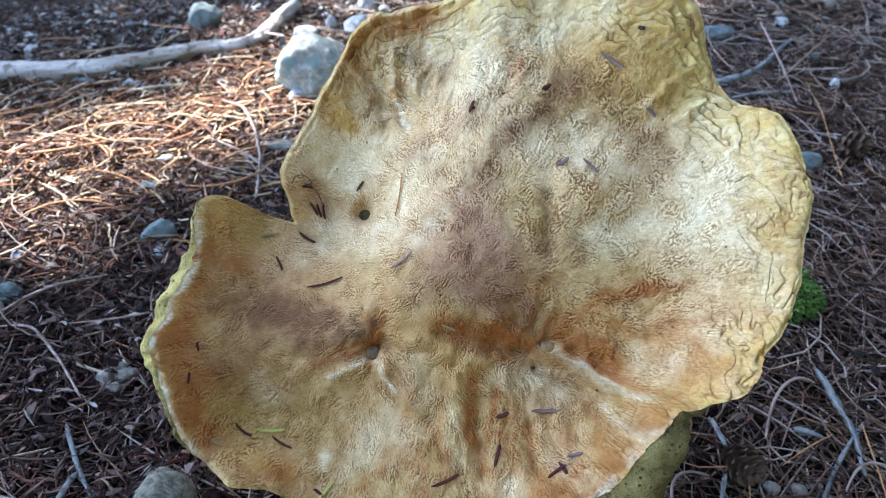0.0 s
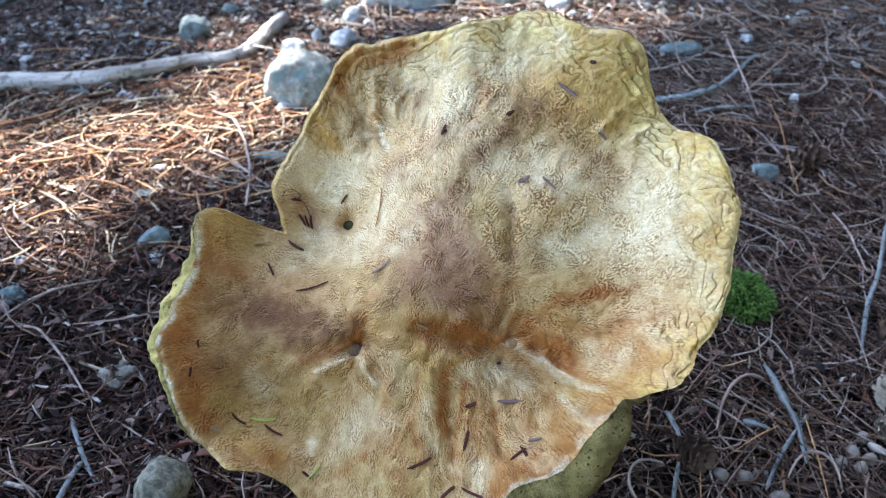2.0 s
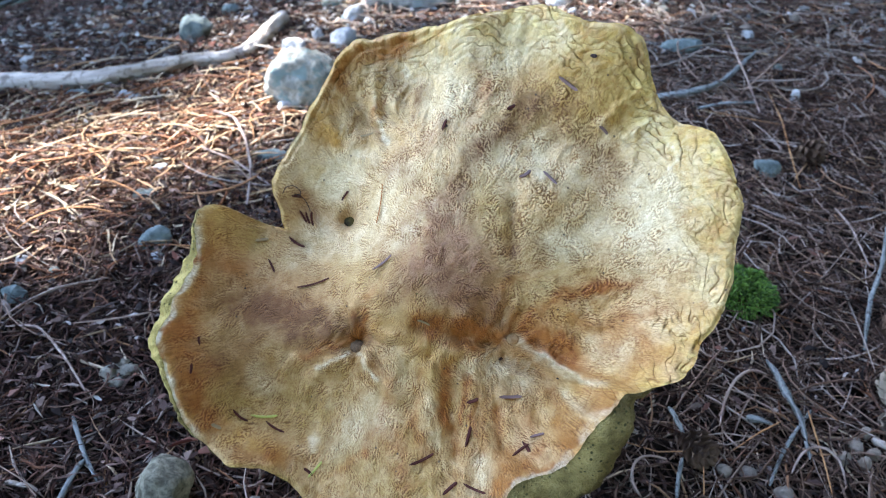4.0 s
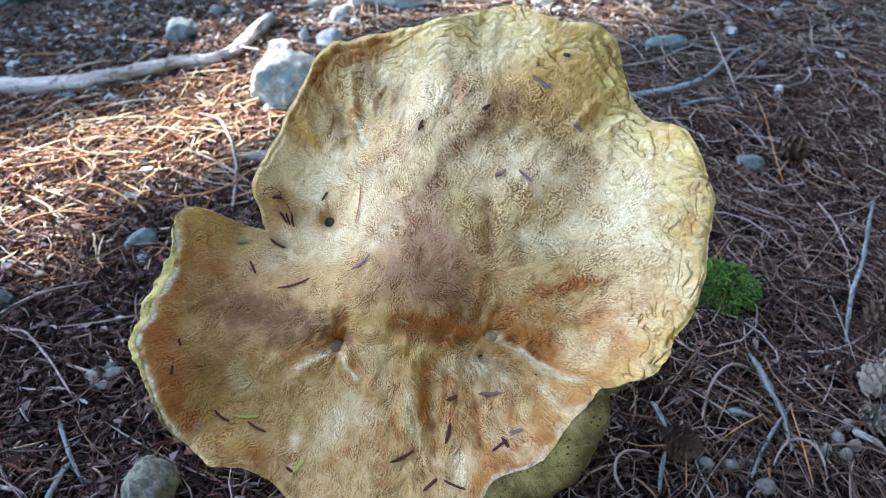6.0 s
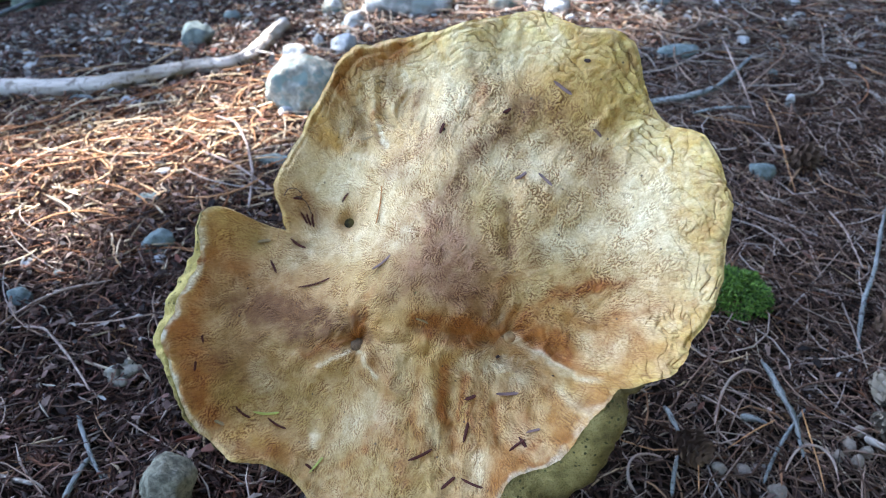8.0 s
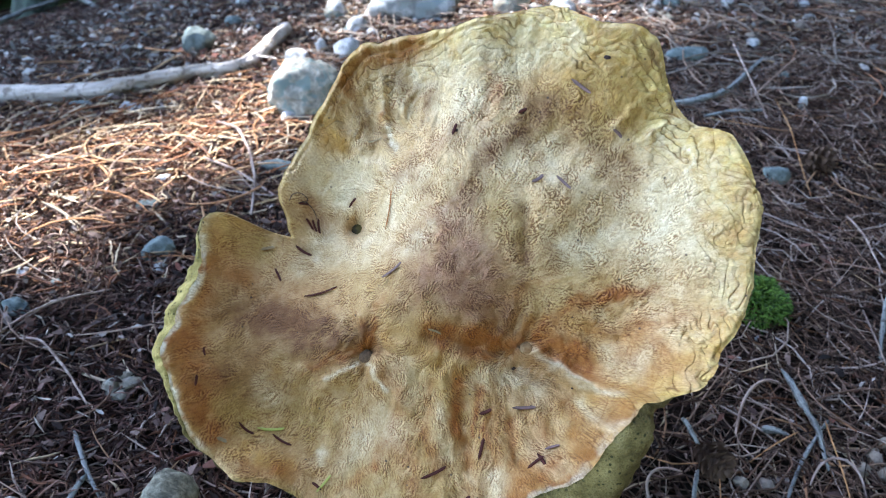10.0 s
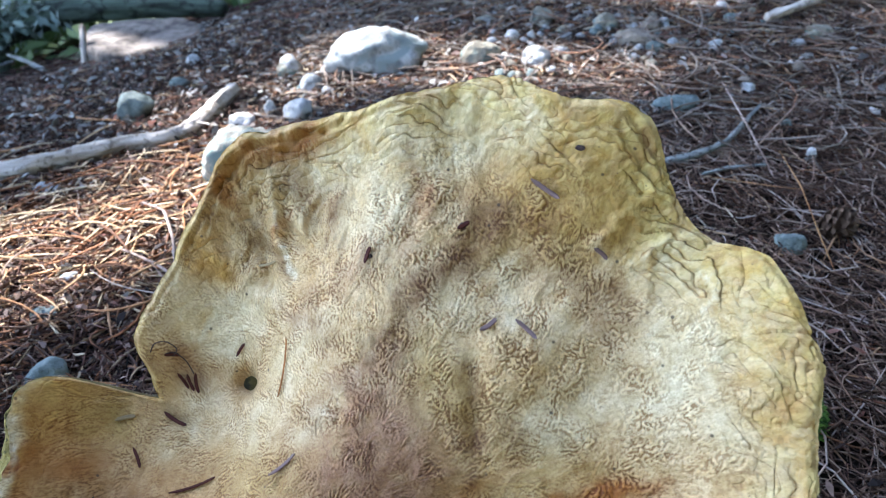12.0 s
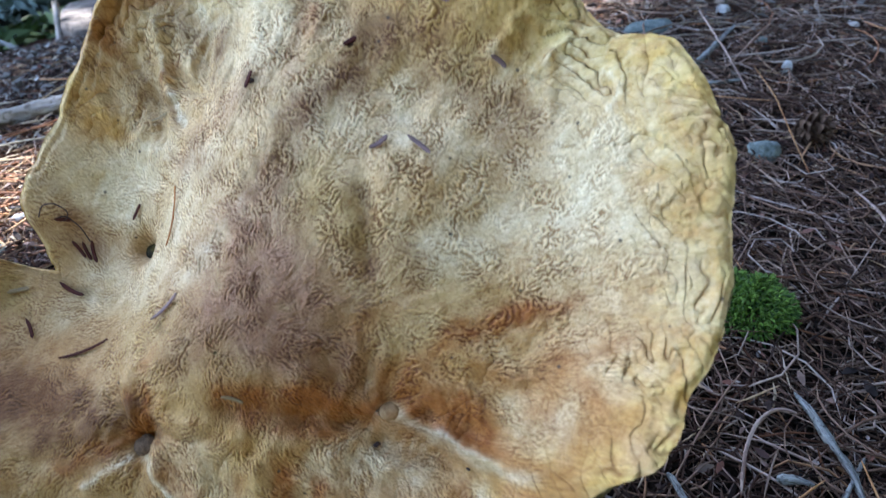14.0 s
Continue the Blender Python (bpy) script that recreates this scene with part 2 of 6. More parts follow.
M_TWIG = wood("grey_lichened_twig", (0.135, 0.14, 0.13), (0.31, 0.325, 0.31), (0.055, 0.05, 0.045), 6, 500, 330)
M_STALK = wood("dry_pinkish_stalk", (0.26, 0.18, 0.145), (0.42, 0.33, 0.28), (0.15, 0.10, 0.08))
M_ORANGE = wood("orange_dry_needle", (0.30, 0.13, 0.05), (0.46, 0.27, 0.12), (0.16, 0.07, 0.03))
M_BARK = wood("dark_log_bark", (0.04, 0.05, 0.04), (0.13, 0.17, 0.125), (0.018, 0.018, 0.014), 6, 70)
M_SLAB = rock("weathered_wood_slab", (0.045, 0.035, 0.03), (0.24, 0.20, 0.17), (0.03, 0.02, 0.018), 45)
M_CONE = litter("dark_cone_scale", [(0.0, (0.05, 0.028, 0.018)), (1.0, (0.20, 0.13, 0.09))])
M_PALECONE = litter("pale_cone_scale", [(0.0, (0.20, 0.16, 0.12)), (1.0, (0.40, 0.34, 0.26))])
M_MOSS = leaf_green("bright_moss", (0.016, 0.045, 0.005), (0.13, 0.235, 0.03))
M_LEAF = leaf_green("undergrowth_leaf", (0.05, 0.10, 0.03), (0.20, 0.26, 0.10))
M_CROWN = leaf_green("pine_foliage", (0.02, 0.045, 0.015), (0.05, 0.09, 0.03))
M_LICHENTUFT = leaf_green("grey_green_lichen", (0.20, 0.27, 0.24), (0.36, 0.43, 0.38))

# ---- mesh helpers ----


def mesh_of(name, verts, faces, material, smooth=True):
    me = bpy.data.meshes.new(name)
    me.from_pydata([tuple(v) for v in verts], [], faces)
    me.materials.append(material)
    if smooth:
        me.polygons.foreach_set("use_smooth", [True] * len(me.polygons))
    me.update()
    return me


def grid_mesh(name, pts, material, ring=True):
    """A quad sheet over an array rows x columns x 3; ring closes the columns."""
    a, b = pts.shape[:2]
    i, j = np.meshgrid(np.arange(a - 1), np.arange(b if ring else b - 1), indexing="ij")
    j2 = (j + 1) % b
    f = np.stack([i * b + j, i * b + j2, (i + 1) * b + j2, (i + 1) * b + j], -1).reshape(-1, 4)
    me = bpy.data.meshes.new(name)
    me.vertices.add(a * b)
    me.vertices.foreach_set("co", pts.reshape(-1).astype(np.float32))
    me.loops.add(f.size)
    me.loops.foreach_set("vertex_index", f.reshape(-1).astype(np.int32))
    me.polygons.add(len(f))
    me.polygons.foreach_set("loop_start", np.arange(0, f.size, 4, dtype=np.int32))
    me.polygons.foreach_set("use_smooth", np.ones(len(f), dtype=bool))
    me.materials.append(material)
    me.update(calc_edges=True)
    me.validate()
    return me


def quads_mesh(name, verts, quads, material, smooth=True):
    me = bpy.data.meshes.new(name)
    me.vertices.add(len(verts))
    me.vertices.foreach_set("co", np.asarray(verts, np.float32).reshape(-1))
    q = np.asarray(quads, np.int32)
    me.loops.add(q.size)
    me.loops.foreach_set("vertex_index", q.reshape(-1))
    me.polygons.add(len(q))
    me.polygons.foreach_set("loop_start", np.arange(0, q.size, q.shape[1], dtype=np.int32))
    me.polygons.foreach_set("use_smooth", np.full(len(q), smooth))
    me.materials.append(material)
    me.update(calc_edges=True)
    return me


def tubes(paths, radii, sides=3):
    """Verts and quads of many thin tubes at once. paths: n x k x 3, radii: n x k."""
    n, k = paths.shape[:2]
    t = np.gradient(paths, axis=1)
    t /= np.linalg.norm(t, axis=2, keepdims=True) + 1e-12
    ref = np.where(np.abs(t[..., 2:3]) > 0.9, np.array([1.0, 0, 0]), np.array([0, 0, 1.0]))
    a = np.cross(t, ref)
    a /= np.linalg.norm(a, axis=2, keepdims=True) + 1e-12
    b = np.cross(a, t)
    ang = np.arange(sides) * 2 * np.pi / sides
    ring = a[:, :, None] * np.cos(ang)[:, None] + b[:, :, None] * np.sin(ang)[:, None]
    v = (paths[:, :, None] + ring * radii[:, :, None, None]).reshape(-1, 3)
    i, j, s = np.meshgrid(np.arange(n), np.arange(k - 1), np.arange(sides), indexing="ij")
    base = (i * k + j) * sides
    q = np.stack([base + s, base + (s + 1) % sides, base + sides + (s + 1) % sides, base + sides + s], -1).reshape(-1, 4)
    return v, q


def part(name, me, parent, label=""):
    ob = new(name, me)
    ob.parent = parent
    return tagged(ob, label) if label else ob


def thing(name, label, category, at=(0, 0, 0), group="", kind=""):
    ob = new(name)
    ob.empty_display_size = 0.01
    ob.location = at
    return tagged(ob, label, category, group, kind)


def fbm(x, y, z, octaves=3):
    return noise.fractal((x, y, z), 1.0, 2.0, octaves)


# ---- ground ----


def ground_z(x, y):
    """Height of the forest floor: it falls to the near side and to the far end of the lit patch."""
    x, y = np.asarray(x, float), np.asarray(y, float)
    a = 0.9 * np.tanh(x / 0.9)
    b = np.where(y > 0.9, 0.9 + 0.7 * np.tanh((y - 0.9) / 0.7), np.where(y < 0.1, 0.1 + 0.3 * np.tanh((y - 0.1) / 0.3), y))
    return -0.037 - 0.1891 * a + 0.1348 * b + 0.3385 * a * b - 0.0641 * b * b


def axis(near, far, step):
    inner = np.arange(-near, near + 1e-9, step)
    outer = near + np.cumsum(step * 1.16 ** np.arange(1, 62))
    outer = outer[outer < far]
    return np.concatenate([-outer[::-1], inner, outer])


xs, ys = axis(1.3, 60, 0.012), axis(1.3, 60, 0.012) + 0.7
gx, gy = np.meshgrid(xs, ys, indexing="xy")
lump = np.array([noise.fractal((x * 14, y * 14, 0.3), 1.0, 2.0, 4) for x, y in zip(gx.ravel(), gy.ravel())]).reshape(gx.shape)
soft = np.clip(1.6 - np.hypot(gx, gy - 0.7) / 3, 0.0, 1.0)
gz = ground_z(gx, gy) + 0.0035 * lump * soft - 0.004
ground = new("ground", grid_mesh("ground", np.stack([gx, gy, gz], -1), M_SOIL, ring=False))
tagged(ground, "dark brown forest soil under fallen pine needles", "ground", kind="structure")

# ---- the mushroom ----
CAP_AT, CAP_TILT = Vector((0.02, 0.182, 0.110)), 48.6
CAP_POSE = Matrix.Translation(CAP_AT) @ pose(0, 0, 0, CAP_TILT)
# folds of the cap, in millimetres: centre u, v, reach, height
FOLDS = [(-96, -48, 22, 30.6), (-54, 12, 16, -23.0), (24, -42, 16, -20.3), (-60, -42, 16, -9.2), (-30, 48, 16, -15.4), (48, 12, 16, -14.8), (-72, -12, 9, -8.9), (-102, -6, 12, 24.0), (66, -48, 9, 14.3), (-72, -78, 12, 17.4), (-6, -18, 16, 4.9), (54, -24, 12, -8.4), (24, 42, 12, -2.0), (60, 36, 12, -3.7), (-12, -48, 12, -3.9), (54, 66, 12, 9.0), (-102, -30, 9, 18.8), (-60, 24, 9, 5.0), (-48, -30, 9, 3.2), (30, -30, 9, 4.3), (30, 12, 9, 4.9), (-36, 66, 9, 3.7), (-6, 30, 12, 3.0), (6, 78, 9, 7.7)]
DIMPLES = [(-96, 12, 9, 14.1), (-78, 6, 9, -10.6), (-72, -60, 9, -5.6), (-24, -18, 9, 3.1), (-30, -84, 12, 1.5), (-36, 18, 12, -5.7), (78, -36, 9, 5.8), (-48, -6, 9, -6.9), (-84, -24, 9, -2.3), (84, 18, 12, 4.0), (-36, -54, 12, -4.3), (36, 72, 9, 7.0), (0, -72, 9, -4.3), (36, -54, 9, -5.4), (-48, 36, 9, -4.3), (54, -66, 12, 5.1), (-6, 60, 9, -3.1), (24, 60, 9, -4.5), (30, 30, 9, -3.9), (-96, -66, 9, 8.8), (42, 18, 9, 3.8), (-54, -60, 9, -3.1), (-102, -48, 9, 8.0), (-66, -24, 9, -2.3)]
# rim: degrees, radius in millimetres from the cap's middle
MID = (-13.2, -19.1)
RIM = [(0, 96.1), (3.1, 96.9), (7.0, 98.7), (11.1, 101.4), (14.7, 103.6), (17.1, 103.5), (20.1, 103.8), (23.5, 104.2), (26.9, 104.3), (29.2, 102.6), (31.3, 99.8), (34.4, 98.8), (38.1, 99.6), (40.6, 100.8), (43.1, 102.7), (45.0, 104.6), (46.9, 105.8), (49.4, 105.3), (52.0, 104.2), (54.0, 102.1), (56.7, 100.3), (59.7, 100.9), (62.2, 101.9), (64.9, 102.5), (68.8, 101.3), (72.1, 98.3), (75.1, 95.5), (78.3, 93.5), (84.0, 91.9), (90.2, 92.2), (96.4, 92.7), (99.7, 91.5), (101.5, 92.7), (104.0, 93.0), (106.4, 92.0), (108.6, 90.2), (110.5, 87.6), (113.3, 84.7), (116.5, 81.8), (119.7, 80.0)]
RIM += [(123.6, 76.6), (129.4, 73.4), (134.2, 71.9), (138.4, 70.3), (141.6, 69.7), (143.5, 67.7), (146.6, 63.2), (149.3, 61.2), (151.1, 59.2), (152.5, 65.0), (153.0, 69.7), (153.3, 74.2), (153.6, 78.0), (154.5, 80.4), (155.9, 81.9), (157.7, 82.0), (161.7, 81.0), (165.6, 78.6), (168.2, 77.0), (172.0, 76.5), (175.9, 77.3), (179.6, 78.1), (183.1, 78.4), (185.8, 79.5), (188.4, 80.3), (190.8, 81.2), (193.3, 81.1), (195.9, 80.5), (199.0, 81.0), (202.2, 81.5), (205.3, 82.3), (208.6, 82.9), (211.5, 82.9), (214.3, 81.9), (217.8, 81.1), (221.4, 80.3), (224.7, 76.7), (227.0, 74.3), (230.7, 73.8), (234.9, 74.3)]
RIM += [(238.7, 75.9), (241.5, 78.2), (248.7, 79.5), (256.7, 82.4), (266.8, 83.8), (276.7, 82.5), (285.0, 78.7), (292.5, 69.7), (294.3, 67.8), (296.3, 66.8), (299.6, 66.9), (303.4, 67.8), (307.2, 68.7), (310.5, 68.9), (313.4, 68.2), (316.7, 67.3), (318.9, 66.3), (322.8, 65.8), (326.5, 66.5), (330.1, 67.4), (332.9, 68.5), (333.6, 71.5), (336.5, 75.5), (339.2, 80.3), (340.9, 82.2), (344.8, 84.5), (348.7, 86.2), (351.9, 89.8), (355.3, 92.9), (359.5, 95.2), (360, 96.1)]
# how far the front margin is turned up at the rim: degrees, millimetres
TURNED = [(292.5, 11.2), (294.3, 12.3), (296.3, 12.1), (299.6, 11.4), (303.4, 10.7), (307.2, 11.1), (310.5, 12.9), (313.4, 16.5), (316.7, 22.7), (318.9, 27.2), (322.8, 30.2), (326.5, 28.8), (330.1, 26.2), (332.9, 23.3), (333.6, 16.2), (336.5, 7.5), (339.2, -0.3)]
# width of the pore layer that shows outside the rim, in millimetres, and of the flap in front (0 to 1)
LIP = [(0, 0), (150, 0), (155, 0.3), (158, 1.5), (162, 2.2), (166, 3.3), (172, 5.2), (180, 5.4), (188, 4.6), (193, 4.0), (199, 2.8), (205, 1.8), (212, 1.0), (222, 0), (360, 0)]
FLAP = [(0, 0), (262, 0), (283, 0.8), (300, 1), (318, 1), (326, 0.8), (332, 0.35), (337, 0), (360, 0)]
# ridges (up) and creases (down): from u, v to u, v, half width, height
CREASES = [(22.2, -33.9, 33.2, -43.9, 2.5, 2.07), (33.2, -43.9, 48.8, -50.0, 2.5, 1.73), (47.5, 34.5, 52.1, 39.6, 1.5, 0.83), (52.1, 39.6, 59.4, 43.6, 1.5, 0.83), (59.4, 43.6, 59.7, 49.9, 1.5, 1.03), (57.6, 22.3, 58.8, 33.1, 1.5, 0.83), (58.8, 33.1, 64.4, 34.0, 1.5, 0.69), (19.0, 15.5, 18.6, -5.1, 3, -1.22), (-40.1, 54.3, -34.6, 44.0, 3, -2.43), (-28.0, 57.5, -28.0, 44.8, 2, 1.73), (-37.3, 67.1, -40.4, 56.2, 2.5, -1.62), (-29.9, -37.1, -20.6, -52.8, 2, 1.38), (-38.0, -39.9, -49.4, -45.6, 2.5, 1.38), (-33.3, -32.6, -28.9, -25.9, 2, -1.62), (0.3, -41.4, -1.9, -63.8, 2, -1.46)]
CREASES += [(-10.5, -43.2, -11.6, -64.1, 3, 1.03)]
WRINKLES = [(10.6, -51.0, 13.7, -67.1, 2.5, -1.22), (62.1, -27.8, 53.7, -34.9, 4, 1.38), (5.2, -28.5, -6.0, -26.6, 3, -1.62), (33.2, 24.8, 38.2, 33.3, 2, 0.69), (-17.7, 47.7, -19.2, 64.9, 4, -1.22), (-5.3, 34.2, 3.1, 63.9, 4, 1.03), (8.8, 68.7, 9.8, 59.0, 2, 0.83), (22.2, 69.4, 20.5, 59.9, 2, 0.83)]
GROOVES = [(-13.6, -29.5, 0.8, -32.5, 2.6, -2.6), (0.8, -32.5, 13.3, -35.8, 2.6, -2.8), (-12.9, -25.2, 2.8, -27.8, 4.0, 1.4), (2.8, -27.8, 14.2, -31.9, 4.0, 1.2), (-33.7, -38.5, -24.1, -50.4, 1.8, 1.5), (-37.3, -38.4, -49.0, -42.7, 1.8, 1.2), (18.7, 10.6, 18.2, -5.8, 2.0, -1.3), (21.9, -34.8, 36.7, -45.3, 2.0, 2.2), (36.7, -45.3, 53.0, -51.0, 2.2, 1.8), (24.0, -40.5, 34.8, -51.8, 4.0, -2.4), (-2.6, -42.1, -3.6, -56.9, 2.4, -1.6), (-3.6, -56.9, -1.1, -71.5, 2.4, -1.4), (2.6, -44.0, 1.6, -60.6, 1.6, -1.2), (-8.7, -42.1, -9.6, -64.2, 3.0, 1.2)]
GROOVES += [(-20.8, -42.0, -18.3, -60.6, 4.0, 1.2), (-31.2, -26.9, -34.2, -32.4, 2.2, -2.0), (-28.7, 60.2, -28.6, 48.8, 1.6, 2.0), (-43.7, 58.7, -35.3, 50.2, 1.6, 1.6), (-34.2, 61.9, -33.2, 50.1, 4.0, -2.0), (-43.6, 48.3, -24.6, 37.3, 3.0, -1.2), (33.7, -60.7, 34.6, -68.9, 1.6, 1.3), (12.9, -53.5, 14.1, -69.4, 1.6, -1.0), (14.1, -69.4, 20.1, -73.4, 1.6, -1.0), (46.3, 35.8, 53.3, 37.8, 1.0, 0.9), (55.5, 30.1, 62.0, 34.5, 1.0, 1.0), (67.2, -35.9, 63.6, -44.1, 1.0, -1.4), (70.6, -36.0, 65.1, -43.3, 1.0, -1.2)]
GROOVES += [(-41.2, 63.4, -31.7, 68.5, 0.9, -1.3), (-31.7, 68.5, -13.6, 70.0, 0.9, -1.3), (-13.6, 70.0, 9.5, 70.4, 0.9, -1.1), (-42.1, 60.4, -51.1, 47.8, 0.8, -1.0), (-51.1, 47.8, -61.7, 30.6, 0.8, -0.9), (54.7, 58.6, 60.9, 49.7, 0.8, -1.1), (52.2, 57.4, 60.5, 45.2, 0.8, -1.0)]
# crest that runs over the umbo
CREST = [(19.0, 40.4), (8.7, 32.2), (-2.5, 21.5), (-8.5, 6.2), (-14.0, -7.7), (-20.5, -19.2)]
# stains and painted light and shade of the folds: from u, v to u, v, half width in millimetres, strength
RUST = [(-31.8, 67.7, -17.7, 68.7, 3.3, 0.8), (-17.7, 68.7, -13.6, 70.4, 2.1, 0.6), (-39.5, 66.2, -41.7, 58.7, 2.9, 0.6), (-13.0, -27.4, 0.9, -30.1, 2.2, 0.8), (0.9, -30.1, 14.2, -32.8, 2.6, 0.95), (-8.5, -33.2, 6.5, -36.9, 1.9, 0.6), (22.7, -31.1, 32.9, -35.9, 3.8, 0.95), (27.6, -36.7, 36.6, -40.6, 2.3, 0.7), (21.6, -27.4, 34.2, -20.5, 2.3, 0.6), (34.2, -20.5, 47.2, -17.8, 1.9, 0.75), (47.2, -17.8, 55.9, -17.2, 1.5, 0.5), (36.7, -42.8, 50.0, -48.1, 1.4, 0.55), (52.2, -28.0, 64.7, -25.0, 1.9, 0.35), (56.2, -33.7, 63.3, -42.5, 2.2, 0.4), (40.5, -58.6, 44.1, -53.2, 1.5, 0.65), (32.8, -67.3, 40.0, -62.0, 2.3, 0.7)]
RUST += [(33.9, -73.8, 23.4, -77.5, 1.9, 0.7), (14.9, -71.1, 11.0, -83.1, 2.3, 0.55), (13.7, -57.2, 11.4, -69.4, 1.2, 0.55), (20.1, -74.3, 25.8, -67.5, 1.5, 0.6), (-3.6, -44.0, -5.1, -56.9, 1.5, 0.75), (-5.1, -56.9, -1.5, -69.7, 1.7, 0.65), (-22.0, -64.2, -18.1, -80.1, 2.7, 0.45), (-16.4, -56.9, -10.7, -71.4, 1.9, 0.45), (-33.4, -32.4, -41.5, -34.6, 1.5, 0.7), (-41.5, -34.6, -53.9, -38.2, 1.2, 0.5), (-31.1, -23.2, -33.4, -32.4, 1.0, 0.65), (-87.6, 7.3, -88.6, -3.4, 2.7, 0.75), (-88.6, -3.4, -88.9, -17.2, 2.4, 0.95), (-88.9, -17.2, -89.7, -26.9, 2.4, 0.95), (-89.7, -26.9, -88.7, -37.7, 3.1, 0.85), (-88.7, -37.7, -85.5, -50.1, 3.4, 0.85)]
RUST += [(-85.5, -50.1, -80.5, -59.3, 3.0, 0.75), (-82.1, -41.4, -83.0, -48.5, 2.7, 0.5), (-62.4, -69.0, -58.7, -72.7, 2.0, 0.6), (-85.7, -0.4, -79.7, -7.5, 3.7, 0.45), (-71.5, -69.9, -63.5, -71.3, 1.2, 0.5), (9.5, 51.9, 9.0, 45.9, 1.6, 0.5), (-24.6, 53.0, -30.1, 48.0, 1.0, 0.5), (41.2, -51.6, 48.4, -51.2, 1.1, 0.5), (2.6, -45.9, 0.9, -60.6, 0.8, 0.6), (5.4, -51.5, 4.6, -64.3, 0.6, 0.5)]
# brown strokes include the shaded side of the crest
BROWN = [(-37.3, -30.1, -53.9, -25.4, 3.9, 0.8), (-53.9, -25.4, -69.3, -20.7, 5.6, 0.8), (-69.3, -20.7, -82.1, -20.4, 5.0, 0.55), (-57.8, -32.4, -41.5, -34.6, 3.0, 0.6), (-66.4, -25.9, -72.1, -33.9, 4.5, 0.45), (-79.4, -9.6, -80.4, -22.3, 4.2, 0.35), (-10.2, -30.1, 4.6, -33.2, 1.7, 0.6), (-33.6, -26.8, -30.4, -32.9, 1.5, 0.75), (18.3, 10.7, 18.6, -5.8, 1.3, 0.4), (18.6, -5.8, 16.7, -13.1, 1.5, 0.45), (7.2, 28.1, 16.7, 35.0, 2.8, 0.55), (16.7, 35.0, 26.2, 43.4, 3.4, 0.5), (-1.4, 14.3, 7.2, 27.8, 2.4, 0.5), (11.3, 47.8, 7.7, 61.4, 1.7, 0.45), (22.5, 45.5, 35.4, 40.9, 4.3, 0.4), (-0.8, -12.1, 4.7, -21.1, 5.5, 0.35)]
BROWN += [(50.2, 24.2, 53.9, 20.4, 2.7, 0.45), (-24.2, 60.0, -14.0, 52.9, 2.9, 0.4), (-35.4, 48.3, -24.6, 38.4, 1.7, 0.4), (-12.0, 54.4, -14.0, 42.0, 1.6, 0.35), (35.5, 32.2, 46.5, 27.9, 3.1, 0.35), (-44.8, 57.0, -35.2, 52.0, 2.1, 0.35), (-77.7, -37.7, -71.3, -45.3, 3.9, 0.4), (-86.2, -34.1, -80.1, -41.4, 2.3, 0.5), (66.6, -35.8, 68.0, -42.5, 0.7, 0.8), (46.8, -53.9, 41.6, -61.9, 1.1, 0.6), (32.2, -73.1, 21.7, -77.9, 0.9, 0.6), (-22.2, 26.8, -13.8, 18.6, 2.8, 0.3), (-63.5, 18.5, -53.9, 15.2, 3.0, 0.4), (-60.4, 27.9, -56.1, 22.7, 2.1, 0.3), (8.4, -27.4, 16.1, -30.1, 1.5, 0.6), (23.3, -0.4, 26.9, -7.7, 2.6, 0.3)]
VIOLET = [(-4.3, 2.1, -4.4, -11.2, 6.7, 0.85), (-8.0, 10.0, -0.5, 15.2, 3.8, 0.5), (2.8, -20.3, 12.1, -23.8, 4.8, 0.45), (-69.3, -20.7, -58.2, -26.1, 3.3, 0.45), (-22.2, 26.8, -18.0, 32.0, 3.6, 0.35), (-9.9, 32.0, -4.0, 37.1, 3.5, 0.35), (7.4, 44.0, 5.4, 36.0, 2.3, 0.35), (-56.5, 19.8, -54.1, 13.2, 2.6, 0.5), (46.4, 20.6, 49.3, 15.1, 2.7, 0.3), (-13.7, -14.6, -21.2, -19.9, 2.9, 0.35)]
# pale strokes include the lit left flanks of umbo and front ridge
PALE = [(66.8, 27.3, 69.3, 12.3, 6.1, 0.95), (62.0, 13.8, 59.9, 2.8, 4.6, 0.8), (71.9, 2.8, 70.0, -5.9, 4.5, 0.6), (44.3, 1.9, 56.4, -2.5, 5.7, 0.35), (28.1, 30.7, 27.5, 20.3, 2.1, 0.65), (31.6, -4.0, 40.2, -3.8, 3.4, 0.55), (12.7, 26.2, 16.4, 22.3, 3.0, 0.4), (2.1, 67.9, 5.8, 59.9, 3.0, 0.5), (-14.0, 54.9, -4.0, 48.0, 5.3, 0.4), (-1.9, 56.0, 3.7, 48.5, 3.6, 0.55), (24.5, 65.3, 34.8, 60.7, 4.7, 0.7), (17.1, 57.5, 22.8, 60.8, 2.7, 0.6), (-26.9, 44.4, -23.5, 37.0, 0.8, 1.0), (-58.5, 28.1, -45.1, 21.2, 5.1, 0.5), (-54.2, 9.1, -44.9, 1.8, 4.8, 0.5), (-34.8, -0.2, -24.0, 8.4, 4.8, 0.55)]
